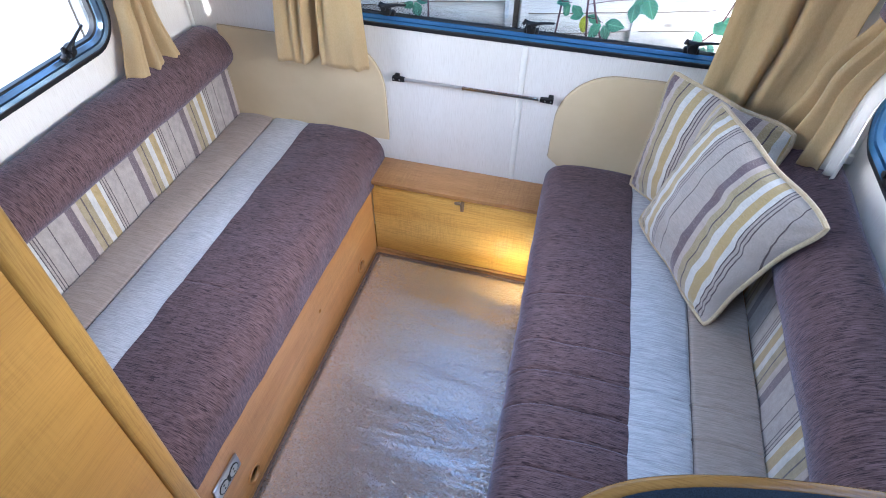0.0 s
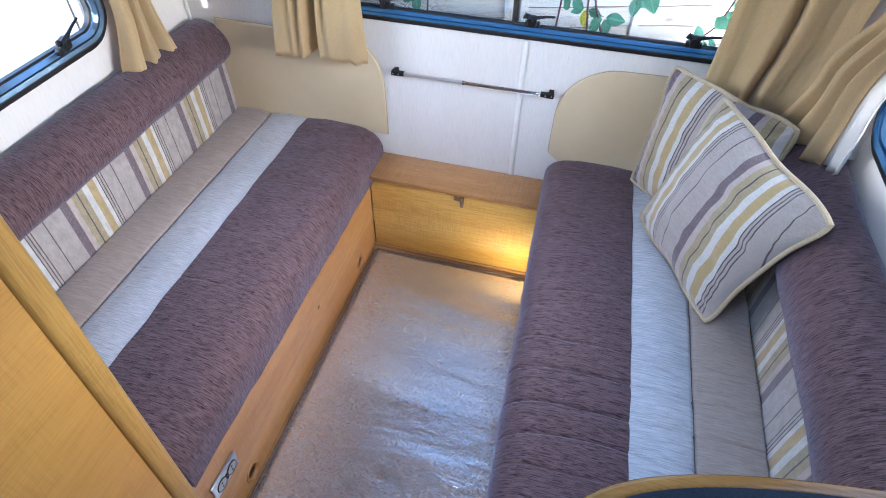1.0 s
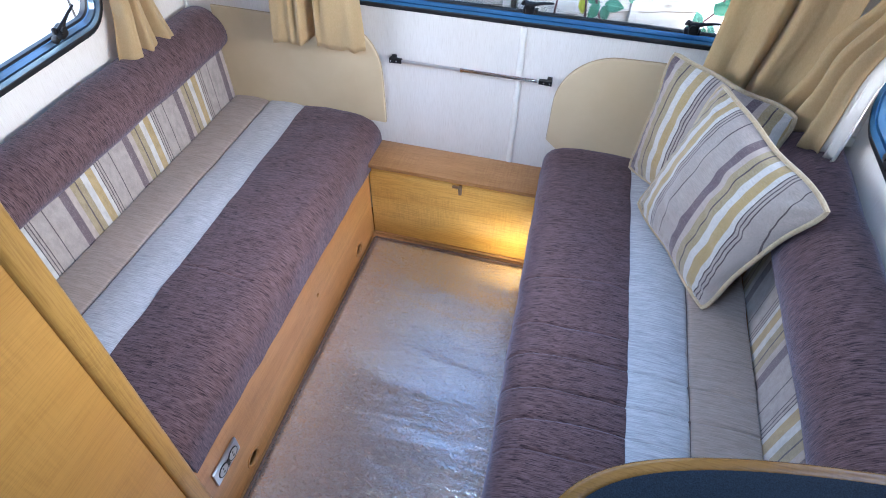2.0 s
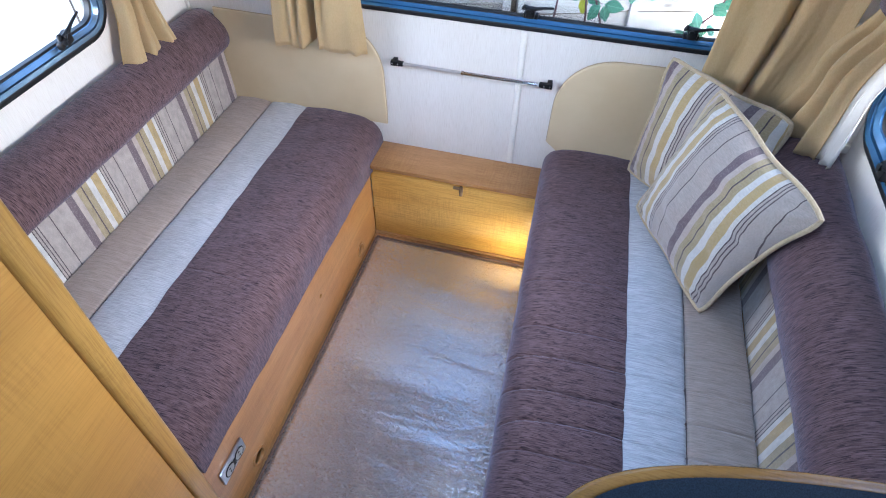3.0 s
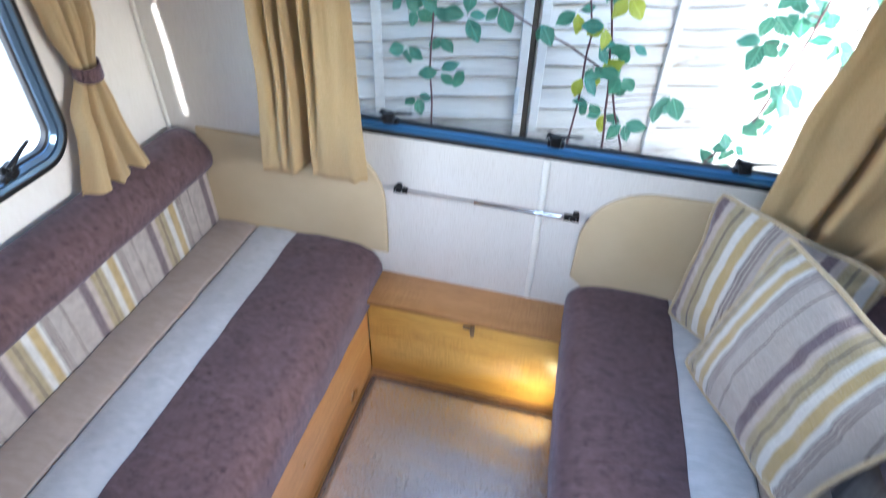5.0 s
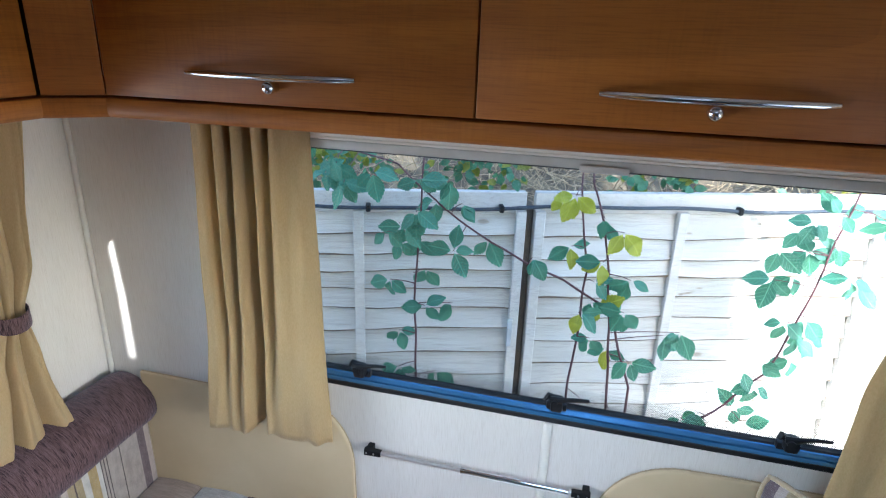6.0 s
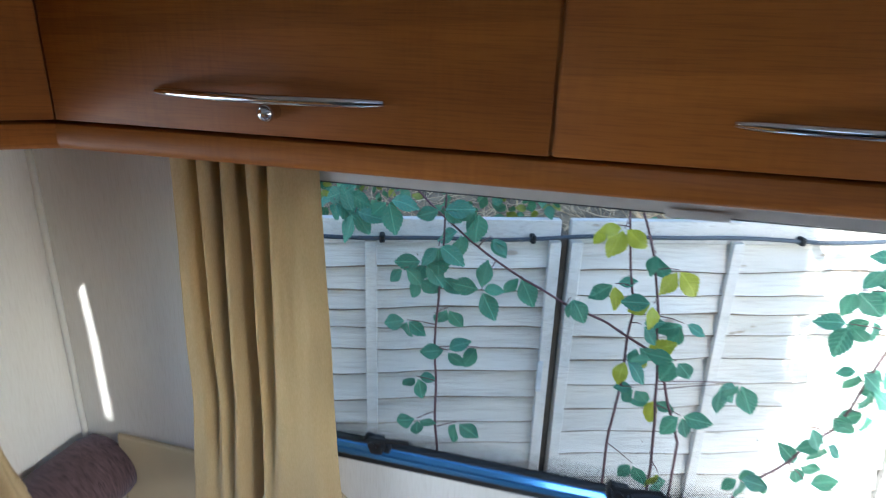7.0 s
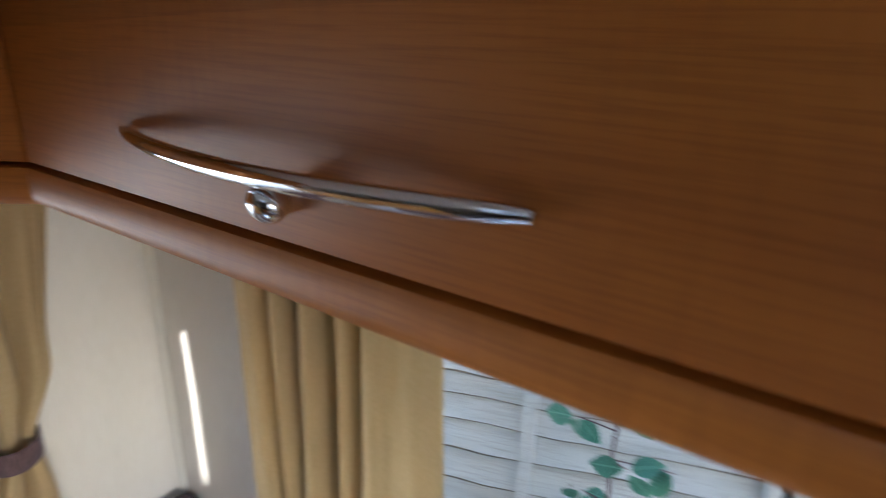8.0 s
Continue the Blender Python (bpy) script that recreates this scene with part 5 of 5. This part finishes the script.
def locker(label, x0, x1, handle):
    l = thing("overhead_locker", label, "locker", ((x0 + x1) / 2, LY, 1.535), "overhead lockers")
    door = part("door", box((x0 + 0.0005, LY, 1.568), (x1 - 0.0005, LY + 0.018, 1.895), 0.002), wood_locker, l)
    bow_handle(*handle, 1.611, door)
    push_knob(handle[0] + 0.150 if handle[0] < 0 else handle[0] + 0.141, 1.596, door)
    part("side", box((x0 + 0.003, LY + 0.019, 1.57), (x0 + 0.014, WF - 0.002, 1.925)), wood_locker, l)
    part("bottom", box((x0 + 0.003, LY + 0.030, 1.556), (x1 - 0.003, WF - 0.002, 1.5685)), wood_locker, l)
    part("divider", box((x1 - 0.012, LY + 0.0185, 1.57), (x1 + 0.0012, LY + 0.03, 1.895)), wood_locker, l)
    part("top_rail", box((x0 + 0.002, LY + 0.003, 1.898), (x1 - 0.002, LY + 0.018, 1.928)), wood_locker, l)
    return l


locker("cherry veneer overhead locker with chrome bow handle", -0.5585, 0.0532, (-0.402, -0.122))
locker("cherry veneer overhead locker with chrome bow handle", 0.055, 0.660, (0.218, 0.498))


PELMET = [(0.034, 1.531), (0.010, 1.531)] + [(0.010 - 0.012 * math.sin(t), 1.543 - 0.012 * math.cos(t)) for t in steps(0.0, math.pi / 2, 6)] + [(-0.002, 1.556), (0.001, 1.5625), (0.005, 1.5645), (0.034, 1.5645)]


RAIL_PATH = [Vector((-0.632, 0.80)), Vector((-0.632, 1.686)), Vector((-0.560, LY)), Vector((0.66, LY))]


def pelmet(i):
    """One length of the rail under the lockers, mitred to its neighbours."""
    out = []
    for p, q in zip(RAIL_PATH, RAIL_PATH[1:]):
        d = (q - p).normalized()
        out.append(Vector((-d.y, d.x)))
    stations = []
    for k in (i, i + 1):
        n1, n2 = out[max(0, k - 1)], out[min(k, len(out) - 1)]
        stations.append((RAIL_PATH[k], (n1 + n2) / (1 + n1.dot(n2))))
    return loft(lambda s: PELMET, stations, lambda a, b, s: (s[0].x + s[1].x * a, s[0].y + s[1].y * a, b))


front_pelmet = thing("pelmet", "rounded cherry veneer rail under the lockers", "pelmet", (0.05, LY, 1.53))
part("rail", pelmet(2), wood_locker, front_pelmet)
part("backing_strip", box((-0.552, LY + 0.0345, 1.536), (0.66, LY + 0.046, 1.555)), wood_locker, front_pelmet)
part("end_cap", box((0.6605, LY + 0.002, 1.536), (0.6625, LY + 0.032, 1.558)), hollow_shade, front_pelmet)

# corner and side lockers
A, B = Vector((-0.560, LY, 0)), Vector((-0.629, 1.686, 0))
def diagonal(z0, z1, thick, off):
    d = (B - A).normalized()
    nrm = Vector((-d.y, d.x, 0))
    nrm = nrm if nrm.y > 0 else -nrm
    bm = bmesh.new()
    q = [A + nrm * off, B + nrm * off, B + nrm * (off + thick), A + nrm * (off + thick)]
    lo = [bm.verts.new((p.x, p.y, z0)) for p in q]
    hi = [bm.verts.new((p.x, p.y, z1)) for p in q]
    bm.faces.new(lo[::-1])
    bm.faces.new(hi)
    for i in range(4):
        bm.faces.new((lo[i], lo[(i + 1) % 4], hi[(i + 1) % 4], hi[i]))
    return bm


corner = thing("corner_locker", "cherry veneer corner piece between the lockers", "locker", (-0.7, 1.8, 1.53))
part("infill", diagonal(1.568, 1.928, 0.016, 0.0), wood_corner, corner)
part("rail", pelmet(1), wood_corner, corner)
part("bottom", box((-0.985, 1.765, 1.556), (-0.575, WF - 0.002, 1.5685)), wood_locker, corner)
side = thing("side_locker", "cherry veneer overhead locker along the side wall", "locker", (-0.8, 1.0, 1.53), "overhead lockers")
part("door", box((-0.650, 1.05, 1.568), (-0.632, 1.6825, 1.895), 0.002), wood_corner, side)
part("rail", pelmet(0), wood_corner, side)
part("bottom", box((-0.985, 1.05, 1.556), (-0.692, 1.755, 1.5685)), wood_locker, side)
# Near-black filler painted as the shade in the door gap.
part("divider", box((-0.690, 1.660, 1.565), (-0.654, 1.716, 1.925)), hollow_shade, side)
part("end", box((-0.985, 1.05, 1.57), (-0.686, 1.062, 1.925)), wood_locker, side)
right = thing("corner_locker", "cherry veneer corner locker by the side wall", "locker", (0.85, 1.8, 1.53))
part("door", box((0.664, LY, 1.570), (1.04, LY + 0.018, 1.925), 0.002), wood_locker, right)
part("rail", box((0.664, LY - 0.006, 1.530), (1.04, LY + 0.03, 1.566), 0.006), wood_locker, right)
part("bottom", box((0.664, LY + 0.032, 1.556), (1.04, WF - 0.002, 1.5685)), wood_locker, right)

# blind cassette over the front window
blind = thing("window_blind", "cream ribbed blind cassette rolled up above the window", "blind", (0.05, 2.0, 1.46))
part("cassette", box((-0.50, 1.985, 1.478), (0.80, WF - 0.004, 1.530), 0.004), white_plastic, blind)
for k in range(7):
    part("rib", box((-0.498, 1.9815, 1.4805 + k * 0.007), (0.798, 1.9855, 1.4845 + k * 0.007), 0.001, 1), white_plastic, blind)
part("pull_bar", box((-0.50, 1.988, 1.460), (0.80, 2.020, 1.4775), 0.003), pale_grey_plastic, blind, "pale grey pull bar")
# Black strip drawn for the dark gap line under the bar.
part("seal_strip", box((-0.50, 1.996, 1.4565), (0.80, 2.020, 1.4597), 0.001), black_rubber, blind)
part("pull_tab", box((0.20, 1.979, 1.456), (0.285, 1.9875, 1.469), 0.003), pale_grey_plastic, blind)

# blind side rail by the right-hand window
rail2 = thing("blind_rail", "cream blind side rail beside the window", "blind", (WR - 0.02, 1.74, 0.85))
for k in range(4):
    part("channel", box((WR - 0.014 - 0.003 * k, 1.708 + 0.020 * k, 0.875), (WR - 0.0005, 1.724 + 0.020 * k, 1.50), 0.002), white_plastic, rail2)
part("foot", box((WR - 0.026, 1.700, 0.850), (WR - 0.0005, 1.735, 0.874), 0.003), white_plastic, rail2)

# ---- kitchen unit and cabinet near the entrance ----
kitchen = thing("kitchen_unit", "kitchen unit with dark worktop and rounded wooden rim", "kitchen unit", (0.8, 0.4, 0))
curve = []
for t in steps(0, 1, 24):
    p0, p1, p2, p3 = Vector((0.452, 0.60)), Vector((0.455, 0.740)), Vector((0.60, 0.800)), Vector((1.035, 0.838))
    q = (1 - t) ** 3 * p0 + 3 * t * (1 - t) ** 2 * p1 + 3 * t * t * (1 - t) * p2 + t ** 3 * p3
    curve.append((q.x, q.y))
outline = [(0.452, -0.9)] + curve + [(1.035, -0.9)]
inner = [(0.469, -0.9)] + [(0.469 + (x - 0.452) * 0.969, y - 0.017) for x, y in curve] + [(1.034, -0.9)]
part("worktop", plate(inner, [], lambda a, b, d: (a, b, 0.868 + d), 0.028), dark_worktop, kitchen, "dark slate laminate worktop", False)
rim_pts = [(0.461, -0.9, 0.884)] + [(0.461 + (x - 0.452) * 0.984, y - 0.008, 0.884) for x, y in curve]
part("rim", tube(rim_pts, 0.0125, 12), wood_rim, kitchen, "glossy rounded wooden rim")
part("body", plate([(0.50, -0.9)] + [(0.51 + (x - 0.452) * 0.88, y - 0.07) for x, y in curve] + [(1.03, -0.9)], [], lambda a, b, d: (a, b, 0.0 + d), 0.866), wood_upright, kitchen, "", False)

cabinet = thing("cabinet", "honey veneer cabinet with a rounded corner post", "cabinet", (-0.65, 0.2, 0))
part("side_panel", box((-0.985, 0.682, 0.0), (-0.272, 0.706, 1.36), 0.003), wood_upright, cabinet)
part("corner_post", box((-0.271, 0.664, 0.0), (-0.230, 0.706, 1.36), 0.012, 4), wood_post, cabinet, "rounded corner post")
part("door", box((-0.255, -0.30, 0.02), (-0.238, 0.6625, 1.34), 0.002), wood_door, cabinet)
part("top", box((-0.985, -0.30, 1.361), (-0.230, 0.706, 1.385), 0.004), wood_along_y, cabinet)
